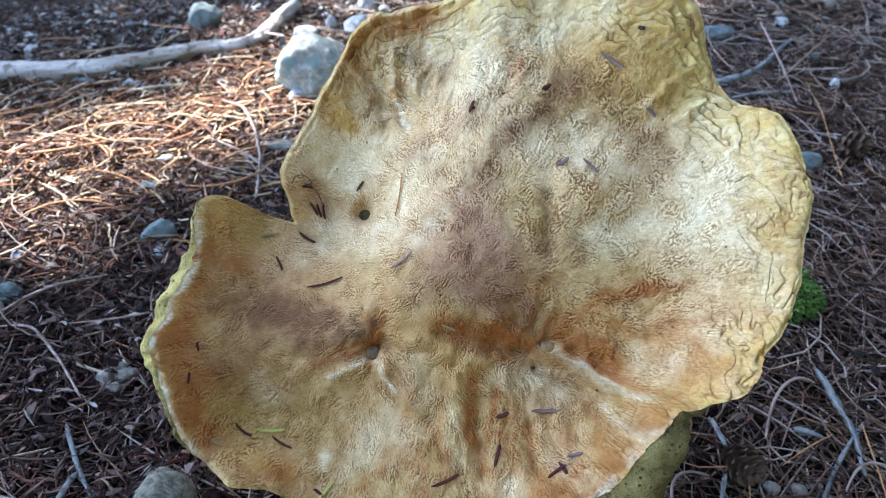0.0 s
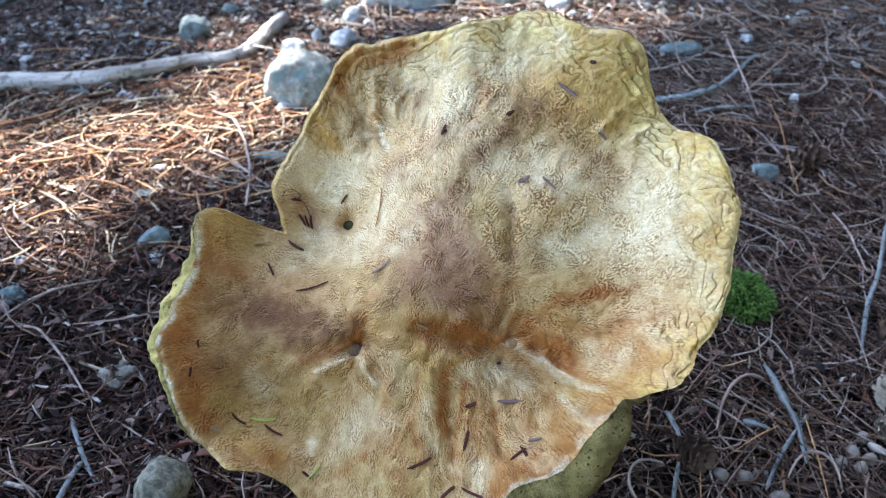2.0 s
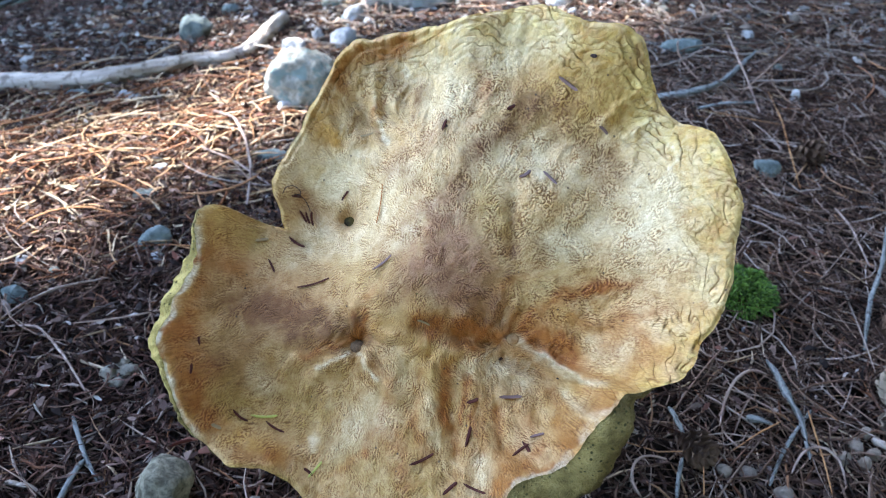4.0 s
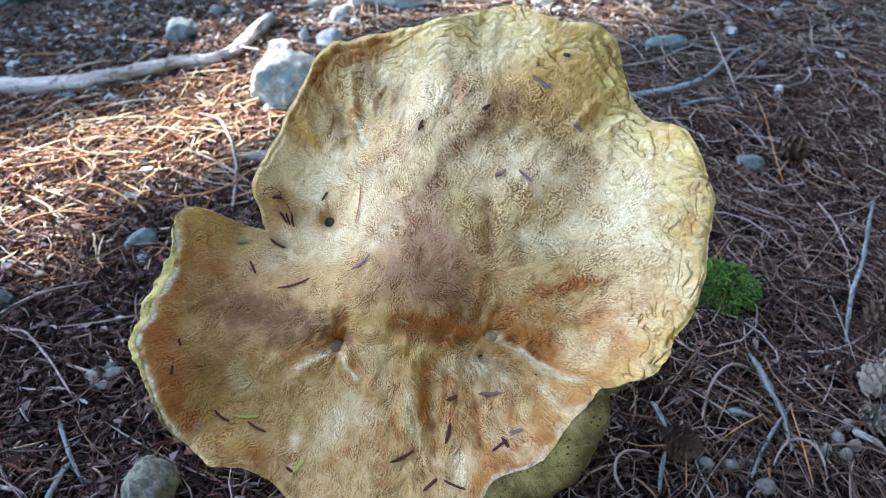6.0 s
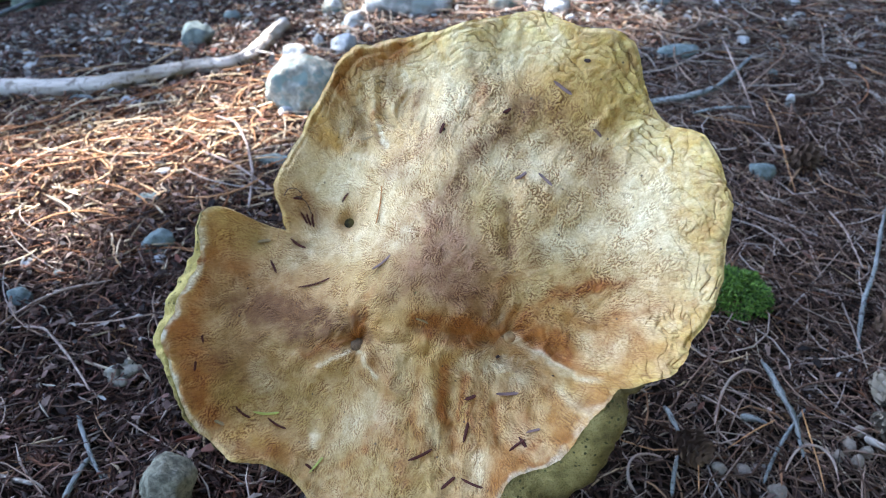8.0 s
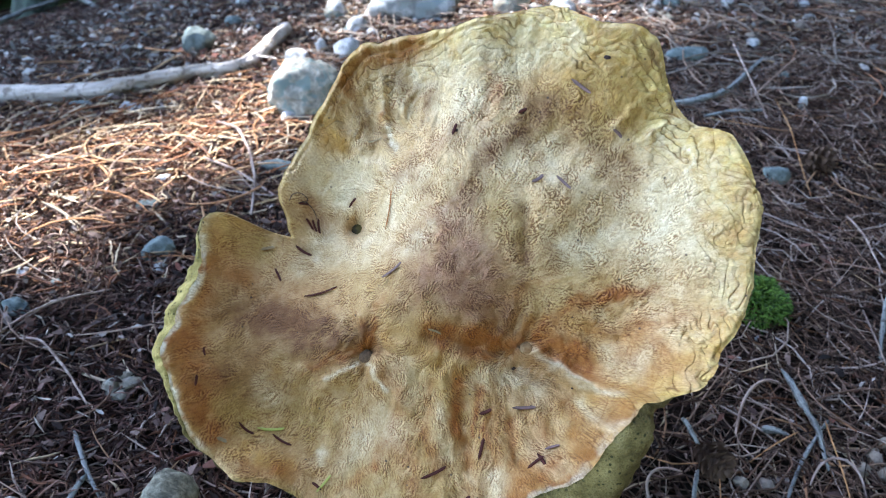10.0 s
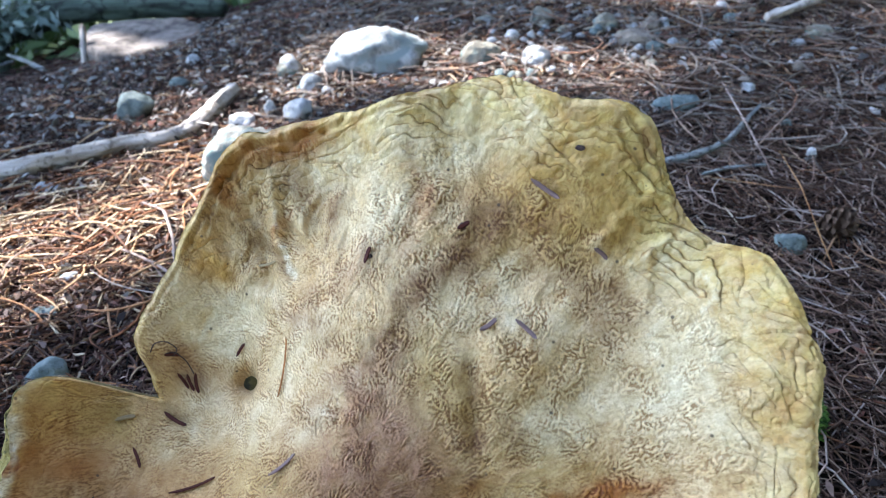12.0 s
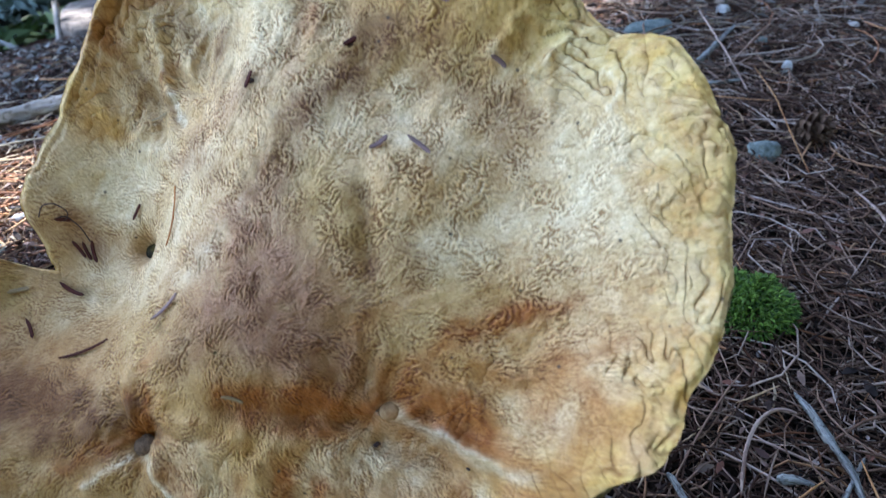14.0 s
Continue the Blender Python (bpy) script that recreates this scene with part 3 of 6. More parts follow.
PALE += [(-21.6, -2.4, -15.7, 1.0, 2.3, 0.7), (-15.7, 2.0, -7.1, 11.9, 1.1, 0.6), (-32.9, 6.0, -24.3, 19.0, 3.2, 0.4), (21.9, -34.4, 27.7, -39.6, 1.2, 0.95), (27.7, -39.6, 36.7, -46.2, 1.4, 0.9), (36.7, -46.2, 44.4, -48.8, 1.0, 0.6), (36.3, -53.6, 41.8, -60.2, 2.1, 0.85), (15.2, -33.2, 19.6, -34.0, 1.2, 0.8), (10.3, -42.3, 22.0, -46.2, 3.9, 0.65), (0.7, -42.1, 8.3, -46.0, 2.7, 0.5), (-33.7, -38.5, -27.6, -46.7, 0.8, 0.7), (-33.9, -60.8, -24.1, -57.0, 4.7, 0.28), (-30.1, -53.3, -26.0, -60.7, 2.7, 0.25), (-41.4, -68.2, -33.9, -60.8, 3.2, 0.3), (-50.2, -69.9, -49.0, -65.5, 1.0, 0.7), (-68.3, -43.5, -64.9, -49.3, 2.4, 0.45)]
PALE += [(51.0, -38.9, 54.4, -35.4, 2.2, 0.6), (61.1, -30.3, 65.7, -34.1, 3.0, 0.5), (75.3, -18.7, 77.3, -25.8, 1.6, 0.7), (67.2, -35.9, 61.7, -44.1, 1.2, 0.45), (20.6, -65.9, 25.6, -70.8, 3.4, 0.45), (7.6, -74.8, 5.7, -81.7, 2.7, 0.5), (-37.3, -38.4, -48.0, -42.2, 0.8, 0.6), (62.0, 34.5, 56.3, 30.0, 1.2, 0.7), (47.2, 35.7, 50.0, 32.7, 0.8, 0.7), (-44.9, 56.1, -40.7, 54.5, 0.8, 0.7), (-28.9, 58.6, -28.5, 49.7, 0.8, 0.6), (-59.8, -2.1, -49.4, 0.0, 4.3, 0.5), (-21.7, -34.5, -18.2, -45.7, 3.4, 0.3), (-10.7, -53.2, -8.9, -67.8, 1.9, 0.4), (43.3, -35.2, 47.7, -42.5, 2.3, 0.4)]
TAWNY = [(38.5, 52.0, 55.8, 48.5, 7.3, 0.85), (42.5, 40.2, 58.6, 37.4, 4.6, 0.8), (29.9, 48.5, 37.1, 40.7, 5.0, 0.5), (52.9, 42.6, 60.3, 37.2, 2.9, 0.7), (-78.0, 1.8, -66.4, 0.2, 5.6, 0.4), (-72.8, -52.7, -57.7, -57.1, 7.9, 0.45), (-57.9, -45.6, -50.1, -57.2, 5.2, 0.4), (-34.1, 63.5, -24.4, 56.6, 5.0, 0.4), (-79.6, -26.3, -65.4, -33.9, 6.8, 0.45), (-78.7, -41.4, -72.8, -52.7, 5.1, 0.5), (8.8, 14.8, 15.9, 1.5, 3.7, 0.35), (12.1, -16.6, 26.9, -20.3, 4.8, 0.35), (-14.3, -42.0, -5.0, -51.4, 5.0, 0.35), (-24.1, -53.3, -14.5, -64.2, 4.3, 0.35), (45.3, -27.8, 52.9, -35.4, 3.4, 0.3), (34.6, -35.0, 41.6, -35.1, 2.7, 0.4)]
TAWNY += [(-81.3, 7.6, -74.9, 4.5, 4.7, 0.45), (28.1, 39.8, 42.8, 31.7, 3.9, 0.4)]
OCHRE = [(-49.8, 45.2, -43.8, 40.6, 3.2, 0.9), (-65.1, -67.5, -59.0, -70.6, 1.8, 0.95), (-85.4, 13.2, -87.0, 5.5, 2.7, 0.75), (48.4, 53.9, 56.4, 51.1, 1.3, 0.75), (73.3, 3.5, 82.1, -1.8, 2.6, 0.45), (75.9, -8.2, 79.1, -1.5, 1.8, 0.55), (30.6, -24.0, 36.1, -27.7, 2.6, 0.45), (-21.4, -27.2, -14.3, -42.0, 4.9, 0.25), (-10.5, -38.3, -4.9, -42.1, 3.4, 0.25), (61.7, -39.1, 69.0, -36.8, 2.1, 0.55), (-37.8, 68.7, -40.3, 62.0, 1.9, 0.6), (-21.6, 71.3, -5.6, 70.3, 1.4, 0.55), (-75.8, -64.8, -68.0, -65.3, 2.7, 0.5), (-86.1, -51.8, -84.1, -58.1, 1.5, 0.6), (55.6, -44.2, 62.1, -42.5, 2.5, 0.4), (41.2, 62.0, 51.3, 58.9, 2.3, 0.4)]
OCHRE += [(-53.2, 51.2, -48.6, 48.0, 1.7, 0.5), (-33.2, -26.8, -23.3, -27.1, 3.1, 0.3)]
TAWNY += [(-33.4, -71.6, -21.8, -81.9, 7.8, 0.5), (-14.5, -53.2, -10.7, -81.9, 7.7, 0.5), (-50.1, -57.2, -41.1, -71.7, 6.1, 0.45), (6.2, -57.0, 21.6, -81.0, 9.6, 0.4), (-42.0, -43.8, -34.0, -57.1, 5.2, 0.4), (34.6, -53.7, 27.0, -57.3, 5.1, 0.3)]
RUST += [(-25.9, -41.9, -22.2, -53.2, 2.3, 0.3), (-24.1, -53.3, -31.5, -69.8, 1.7, 0.35), (-31.5, -69.8, -40.9, -77.0, 1.6, 0.35), (8.2, -53.4, 5.9, -71.4, 1.9, 0.35), (22.9, -60.8, 18.6, -69.3, 2.3, 0.4), (31.2, -51.9, 33.7, -60.7, 1.6, 0.45), (-12.5, -43.9, -14.5, -53.2, 1.5, 0.35), (38.0, -27.7, 50.2, -31.7, 1.9, 0.35), (48.3, -35.3, 58.1, -44.1, 2.3, 0.3), (13.9, -16.6, 26.9, -11.3, 2.2, 0.3), (-29.1, -17.6, -33.2, -24.0, 1.5, 0.4)]
OCHRE += [(22.6, 49.4, 35.1, 51.1, 3.9, 0.35), (9.2, 39.9, 22.4, 38.0, 3.1, 0.3), (35.3, 42.6, 44.1, 43.3, 3.1, 0.4), (-13.9, -27.3, -10.5, -38.3, 3.3, 0.25), (0.8, -38.4, -3.0, -42.1, 1.9, 0.5)]
TAWNY += [(-2.6, -7.5, 12.1, -20.2, 8.8, 0.5), (8.7, 5.4, 15.8, -9.5, 6.3, 0.4), (21.4, -2.2, 34.3, -11.3, 7.4, 0.35), (-21.2, -14.4, -10.1, -22.0, 6.7, 0.4), (-53.8, 0.2, -33.9, -9.0, 6.5, 0.3), (2.8, -23.8, 21.5, -23.8, 5.6, 0.45)]
VIOLET += [(-10.0, -11.0, 1.0, -18.5, 5.2, 0.55), (6.6, -11.3, 14.0, -5.8, 4.4, 0.35), (1.2, -1.9, 2.9, -11.3, 4.1, 0.4)]
PALE += [(-35.2, 52.0, -18.0, 61.1, 6.3, 0.45), (-55.5, 30.4, -44.5, 35.2, 5.5, 0.5), (-17.8, 65.4, -1.8, 64.1, 4.5, 0.55), (-51.2, 23.1, -40.3, 28.8, 4.7, 0.5), (-22.1, 18.4, -13.8, 24.6, 4.4, 0.35), (17.1, 66.1, 22.6, 68.8, 2.8, 0.6), (34.5, -2.1, 51.8, 5.6, 5.6, 0.3), (36.6, 14.4, 42.6, 20.5, 4.5, 0.3)]
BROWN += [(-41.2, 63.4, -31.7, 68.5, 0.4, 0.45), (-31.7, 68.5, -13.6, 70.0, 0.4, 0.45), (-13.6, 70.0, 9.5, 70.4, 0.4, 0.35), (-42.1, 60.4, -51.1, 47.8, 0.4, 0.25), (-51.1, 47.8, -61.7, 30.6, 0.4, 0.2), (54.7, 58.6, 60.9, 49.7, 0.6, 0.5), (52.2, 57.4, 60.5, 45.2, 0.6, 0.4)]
WHITE = [(-26.7, 43.9, -24.0, 38.2, 0.9, 0.95), (-44.9, 56.1, -40.7, 54.2, 0.6, 0.42), (15.2, -33.2, 19.6, -34.0, 1.0, 0.36), (21.5, -34.4, 27.7, -39.6, 0.8, 0.51), (27.7, -39.6, 36.7, -46.2, 0.9, 0.45), (36.7, -46.2, 44.4, -49.0, 0.6, 0.3), (36.2, -54.5, 41.8, -60.2, 1.2, 0.42), (-33.7, -38.5, -27.6, -46.7, 0.5, 0.36), (-37.3, -38.4, -48.0, -42.2, 0.5, 0.27), (-28.9, 58.6, -28.5, 49.7, 0.5, 0.3)]
VIOLET += [(-17.5, -6.8, 8.4, -16.6, 11.2, 0.35)]
TAWNY += [(-33.7, -11.2, -10.1, -23.8, 7.8, 0.35), (15.8, -5.8, 41.7, -16.8, 7.4, 0.3)]
PALE += [(-22.0, 63.2, 17.2, 59.4, 7.0, 0.35), (-52.5, 34.7, -24.4, 25.3, 7.3, 0.35), (-14.0, 44.2, 3.6, 40.2, 6.0, 0.3), (34.6, 63.7, 49.6, 59.1, 3.4, 0.35)]
HOLES = [(-40.1, 11.9, 2.6, -9.0), (-34.7, -35.4, 3.0, -5.0), (18.3, -33.6, 3.4, -1.0), (14.9, -40.0, 2.0, -3.0)]

STRAW, RUSTY, OCHRY, PALEST, VIOLETY, MARGIN = (np.array(c) for c in ((0.71, 0.55, 0.315), (0.39, 0.155, 0.033), (0.58, 0.355, 0.10), (0.79, 0.675, 0.435), (0.38, 0.215, 0.12), (0.67, 0.54, 0.20)))
TAWNISH, BROWNISH = np.array((0.45, 0.305, 0.095)), np.array((0.235, 0.12, 0.045))


def segment_far(u, v, s):
    ax, ay, bx, by = s[:4]
    dx, dy = bx - ax, by - ay
    k = np.clip(((u - ax) * dx + (v - ay) * dy) / (dx * dx + dy * dy), 0, 1)
    return np.hypot(u - ax - k * dx, v - ay - k * dy)


def relief(u, v):
    w = 4.682 + 0.2140 * u + 0.0432 * v
    for a, b, r, h in FOLDS + DIMPLES + HOLES:
        w = w + h * np.exp(-((u - a) ** 2 + (v - b) ** 2) / (2 * r * r))
    for s in CREASES + WRINKLES + GROOVES:
        w = w + s[5] * np.exp(-((segment_far(u, v, s) / s[4]) ** 2))
    far = np.minimum.reduce([segment_far(u, v, (*a, *b)) for a, b in zip(CREST, CREST[1:])])
    return w + 0.6 * np.exp(-((far / 6.0) ** 2))


def bell(t, at, reach):
    d = (t - at + 180) % 360 - 180
    return np.exp(-((d / reach) ** 2))


def noise_field(x, y, z, octaves):
    """Fractal noise, worked out on every third row and column and filled in between."""
    i = np.unique(np.r_[np.arange(0, x.shape[0], 3), x.shape[0] - 1])
    j = np.unique(np.r_[np.arange(0, x.shape[1], 3), x.shape[1] - 1])
    cut = np.ix_(i, j)
    flat = [noise.fractal(p, 1.0, 2.0, octaves) for p in zip(x[cut].ravel(), y[cut].ravel(), z[cut].ravel())]
    rows = np.array(flat).reshape(len(i), len(j))
    rows = np.stack([np.interp(np.arange(x.shape[1]), j, r) for r in rows])
    return np.stack([np.interp(np.arange(x.shape[0]), i, c) for c in rows.T], 1)


# threads, pleats and creases of the felt: band-limited noise on a sheet over the cap
STEP, LOW_U, LOW_V, SHEET = 0.22, -125.0, -125.0, 1024


def sheet_filter(seed, wave, width, lean=None, narrow=0.35):
    """Noise of one wavelength in millimetres; lean: the direction of its threads in radians."""
    f = np.fft.fftfreq(SHEET, STEP)
    fu, fv = np.meshgrid(f, f, indexing="xy")
    far = np.hypot(fu, fv) * wave
    gain = np.exp(-(((far - 1) / width) ** 2))
    if lean is not None:
        turn = (np.arctan2(fv, fu) - lean - math.pi / 2 + math.pi / 2) % math.pi - math.pi / 2
        gain = gain * np.exp(-((turn / narrow) ** 2))
    raw = np.random.default_rng(seed).normal(0, 1, (SHEET, SHEET))
    out = np.real(np.fft.ifft2(np.fft.fft2(raw) * gain))
    return out / out.std()


def sheet_combed(seed, wave, width, lean, narrow=0.35):
    """The same with threads that follow a field of directions."""
    n = 10
    turn = (lean % math.pi) / math.pi * n
    out = np.zeros((SHEET, SHEET))
    for i in range(n):
        d = np.abs((turn - i + n / 2) % n - n / 2)
        out += np.clip(1 - d, 0, 1) * sheet_filter(seed, wave, width, math.pi * i / n, narrow)
    return out / out.std()


def on_sheet(field, u, v):
    x, y = np.clip((u - LOW_U) / STEP, 0, SHEET - 2), np.clip((v - LOW_V) / STEP, 0, SHEET - 2)
    i, j = x.astype(int), y.astype(int)
    x, y = x - i, y - j
    return (field[j, i] * (1 - x) + field[j, i + 1] * x) * (1 - y) + (field[j + 1, i] * (1 - x) + field[j + 1, i + 1] * x) * y


def weave():
    """Sheets of felt threads, pleats and margin creases."""
    g = np.arange(SHEET) * STEP
    su, sv = np.meshgrid(LOW_U + g, LOW_V + g, indexing="xy")
    swirl = sheet_filter(31, 26.0, 0.5)
    # threads run out from the umbo and gather round the pits
    ang = np.arctan2(sv + 4, su + 4)
    cx, cy = np.cos(2 * ang), np.sin(2 * ang)
    for a, b, r in ((-34.0, -34.6, 13.0), (15.4, -33.4, 9.0), (-40.1, 11.7, 7.0)):
        w = 3.0 * np.exp(-((su - a) ** 2 + (sv - b) ** 2) / (2 * r * r))
        t = np.arctan2(sv - b, su - a)
        cx, cy = cx + w * np.cos(2 * t), cy + w * np.sin(2 * t)
    lean = 0.5 * np.arctan2(cy, cx) + 0.38 * swirl + 1.1 * np.exp(-((su + 4) ** 2 + (sv + 4) ** 2) / 250) * sheet_filter(48, 8.0, 0.5)
    calm = 1 / (1 + np.exp(-(su - 8 + 0.5 * (sv - 5)) / 9)) * 1 / (1 + np.exp(-(sv + 22) / 5))
    calm = np.clip(calm + 0.25 * sheet_filter(32, 30.0, 0.5), 0, 1)
    curly = 0.6 * sheet_filter(33, 0.95, 0.9) + 0.8 * sheet_combed(34, 1.15, 0.85, lean + 1.0 * sheet_filter(40, 5.0, 0.4), 0.42)
    combed = 0.8 * sheet_combed(35, 0.85, 0.9, lean + 0.4 * sheet_filter(41, 4.0, 0.4), 0.55) + 0.5 * sheet_filter(44, 0.75, 0.9)
    thread = curly * calm + combed * (1 - calm)
    calm = 0.6 + 0.32 * calm
    thread = thread / thread.std() * calm * np.clip(0.8 + 0.5 * sheet_filter(51, 8.0, 0.6), 0.15, 1.5)
    pleat = sheet_combed(36, 9.0, 0.5, lean, 0.5) + 0.30 * sheet_combed(37, 3.2, 0.5, lean + 0.3 * swirl, 0.6) + 0.5 * sheet_filter(45, 9.0, 0.5)
    along = np.arctan2(sv - MID[1], su - MID[0]) + math.pi / 2 + 0.3 * swirl
    lines = sheet_combed(38, 7.0, 0.6, along + 0.2 * sheet_filter(49, 9.0, 0.5), 0.2)
    fine = sheet_combed(39, 5.5, 0.6, along + 0.6 + 0.3 * sheet_filter(50, 8.0, 0.5), 0.32)
    mask_a = np.clip(0.50 + 0.7 * sheet_filter(42, 22.0, 0.5), 0, 1)
    mask_b = np.clip(0.55 + 0.7 * sheet_filter(43, 15.0, 0.5), 0, 1) * 0.7
    plates = lines + 0.6 * fine + 0.45 * sheet_combed(46, 2.8, 0.5, along + 1.2, 0.6) + 0.3 * sheet_filter(47, 1.9, 0.5)
    return thread, pleat, plates, lines, fine, mask_a, mask_b


def build_mushroom():
    root = thing("mushroom", "large old bolete with a wavy straw-coloured felted cap and yellow-green pores", "mushroom", (0.012, 0.232, float(ground_z(0.012, 0.232)) - 0.004))
    inv = root.matrix_basis.inverted()
    th = np.sort(np.concatenate([np.linspace(0, 360, 1480, endpoint=False), np.linspace(150.1, 157.1, 80)]))
    deg, rad = zip(*RIM)
    R = np.interp(th, deg, rad)
    ker = np.exp(-(np.arange(-6, 7) / 2.8) ** 2)
    R = np.convolve(np.concatenate([R[-6:], R, R[:6]]), ker / ker.sum(), "valid")
    c, s = np.cos(np.radians(th)), np.sin(np.radians(th))
    R = R + 0.9 * np.array([noise.fractal((5 * a, 5 * b, 2.2), 1.0, 2.0, 4) for a, b in zip(c, s)])
    lip = np.interp(th, *zip(*LIP)) / 4.6
    flap = np.interp(th, *zip(*FLAP))
    turned = np.convolve(np.pad(np.interp(th, [288] + [a for a, b in TURNED] + [341], [0] + [b for a, b in TURNED] + [0]), 12, "wrap"), np.ones(25) / 25, "valid")
    R = R + lip * 0.9 * np.array([noise.fractal((9 * a, 9 * b, 7.7), 1.0, 2.0, 3) for a, b in zip(c, s)])
    k = np.concatenate([np.linspace(0.004, 0.86, 270, endpoint=False), np.linspace(0.86, 1, 80)])
    rr = k[:, None] * R[None]
    u, v = MID[0] + rr * c, MID[1] + rr * s
    edge = R[None] - rr  # millimetres in from the rim
    crust = (0.03 + bell(th, 40, 40) + 0.12 * bell(th, 90, 20) + 0.4 * bell(th, 345, 22) + 0.25 * bell(th, 160, 18))[None] * np.exp(-(edge / 11.0) ** 2) + 0.5 * np.exp(-(edge / 2.2) ** 2)
    crust = np.clip(crust, 0, 1)
    w = relief(u, v)
    crumple = noise_field(u * 0.16, v * 0.16, u * 0 + 0.7, 3)
    along = noise_field(np.broadcast_to(c * 9, u.shape), np.broadcast_to(s * 9, u.shape), edge * 0.05, 3)
    thread, pleat, plates, lines, net, mask_a, mask_b = (on_sheet(q, u, v) for q in weave())
    skin = np.clip((0.05 + bell(th, 42, 52) + 0.3 * bell(th, 100, 20) + 0.10 * bell(th, 345, 18))[None] * np.exp(-((edge / 17.0) ** 4)) + 0.6 * crust, 0, 1)
    veins = 0.75 * np.exp(-(((u - 45) / 21) ** 2 + ((v + 34) / 16) ** 2)) + 0.5 * np.exp(-(((u + 30) / 14) ** 2 + ((v - 56) / 12) ** 2))
    # how deep the pleats are: most in the front and round the pits, little on the umbo
    front = 1 / (1 + np.exp((v + 30) / 6)) * (0.10 + 0.90 / (1 + np.exp(-(u + 14) / 5)))
    back = 1 / (1 + np.exp(-(v - 38) / 6)) / (1 + np.exp((u - 30) / 10))
    pits = sum(np.exp(-((u - a) ** 2 + (v - b) ** 2) / (2 * r * r)) for a, b, r in ((-34, -34.6, 8), (15.4, -33.4, 9), (-28, 46, 12)))
    depth = (0.16 + 0.22 * front + 0.22 * back + 0.42 * pits) * np.clip(rr / 20, 0, 1) * (1 - 0.7 * skin)
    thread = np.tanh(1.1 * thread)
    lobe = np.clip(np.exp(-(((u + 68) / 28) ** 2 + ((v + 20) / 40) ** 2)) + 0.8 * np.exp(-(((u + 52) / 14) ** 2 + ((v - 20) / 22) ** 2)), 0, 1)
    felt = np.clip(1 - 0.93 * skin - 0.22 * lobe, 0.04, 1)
    for a, b, a2, b2, r, g in PALE:
        felt = felt * (1 - 0.40 * g * np.exp(-((u - (a + a2) / 2) ** 2 + (v - (b + b2) / 2) ** 2) / (2 * r * r)))
    felt = np.clip(felt * (0.82 + 0.9 * crumple), 0.03, 1)
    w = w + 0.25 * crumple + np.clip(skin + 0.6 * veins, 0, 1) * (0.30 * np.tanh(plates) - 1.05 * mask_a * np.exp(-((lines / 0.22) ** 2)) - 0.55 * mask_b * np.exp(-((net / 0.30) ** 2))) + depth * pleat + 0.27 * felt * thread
    # the margin is rolled at the back and on the far side: a furrow runs along it
    roll = (bell(th, 106, 18) + 0.8 * bell(th, 358, 12)) * np.clip(0.6 + 1.3 * crumple, 0, 1.2)
    furrow = edge - 5.0 - 3.5 * along
    w = w + roll * (0.9 * np.exp(-(((edge - 2.6) / 1.6) ** 2)) - 1.5 * np.exp(-((furrow / 0.9) ** 2)))
    w = w - 1.6 * np.exp(-(edge / 1.3) ** 2)  # the very edge turns down
    w = w + turned[None] * np.exp(-((edge / 4.2) ** 2))
    # lip outside the rim: the pore layer that shows where the margin is turned up
    west = lip
    out = 0.6 + 4.6 * west + 13.5 * flap
    deep = 8.0 + 3.0 * west + 16.0 * flap
    rim_w = w[-1]
    rows = []
    for f in np.linspace(0, 1, 26):
        a = f * math.pi * 0.72
        o = out * math.sin(a) - 0.5 * f
        d = deep * (1 - math.cos(a)) / (1 - math.cos(math.pi * 0.72))
        rows.append(np.stack([MID[0] + (R + o) * c, MID[1] + (R + o) * s, rim_w - 0.4 - d], -1))
    for f in np.linspace(0, 1, 40)[1:]:
        q = 1 - 0.8 * f
        R2 = (R + out * math.sin(math.pi * 0.72) - 0.5) * q
        uu, vv = MID[0] + R2 * c, MID[1] + R2 * s
        thick = deep * (1 - f) + 20.0 * f
        base = relief(MID[0] + R * q * c, MID[1] + R * q * s)
        rows.append(np.stack([uu, vv, base * (0.9 - 0.5 * f) + rim_w * 0.1 * (1 - f) - thick - 0.4], -1))
    under = np.stack(rows)
    bumps = noise_field(under[..., 0] * 0.22, under[..., 1] * 0.22, under[..., 2] * 0.22, 3)
    under[1:, :, 2] += 0.8 * bumps[1:]
    under[1:, :, 0] += 0.6 * bumps[1:] * c
    under[1:, :, 1] += 0.6 * bumps[1:] * s
    place = np.array(inv @ CAP_POSE)
    top = np.stack([u, v, w], -1)

    def world_of(p):
        return p / 1000 @ place[:3, :3].T + place[:3, 3]

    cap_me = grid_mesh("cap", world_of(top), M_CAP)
    # colour of the felt: stains and painted light and shade, with a ragged outline
    wob = noise_field(u * 0.07, v * 0.07, u * 0 + 9.0, 4)
    fine = noise_field(u * 0.3, v * 0.3, u * 0 + 5.0, 3)
    wob = np.clip(wob + 0.4 * fine, -0.85, 2)
    wide = np.clip(0.5 + 0.9 * noise_field(u * 0.025, v * 0.025, u * 0 + 1.0, 4), 0, 1)[..., None] * 0.45
    tone = STRAW * (1 - wide) + np.array((0.63, 0.41, 0.17)) * wide
    # left lobe and front browned, partly to hold their weaker light in the colour
    old = np.clip(0.75 * lobe + 0.72 / (1 + np.exp((v + 30) / 6)), 0, 0.8)[..., None] * (0.75 + 0.5 * fine[..., None])
    tone = tone * (1 - old) + np.array((0.45, 0.235, 0.066)) * old
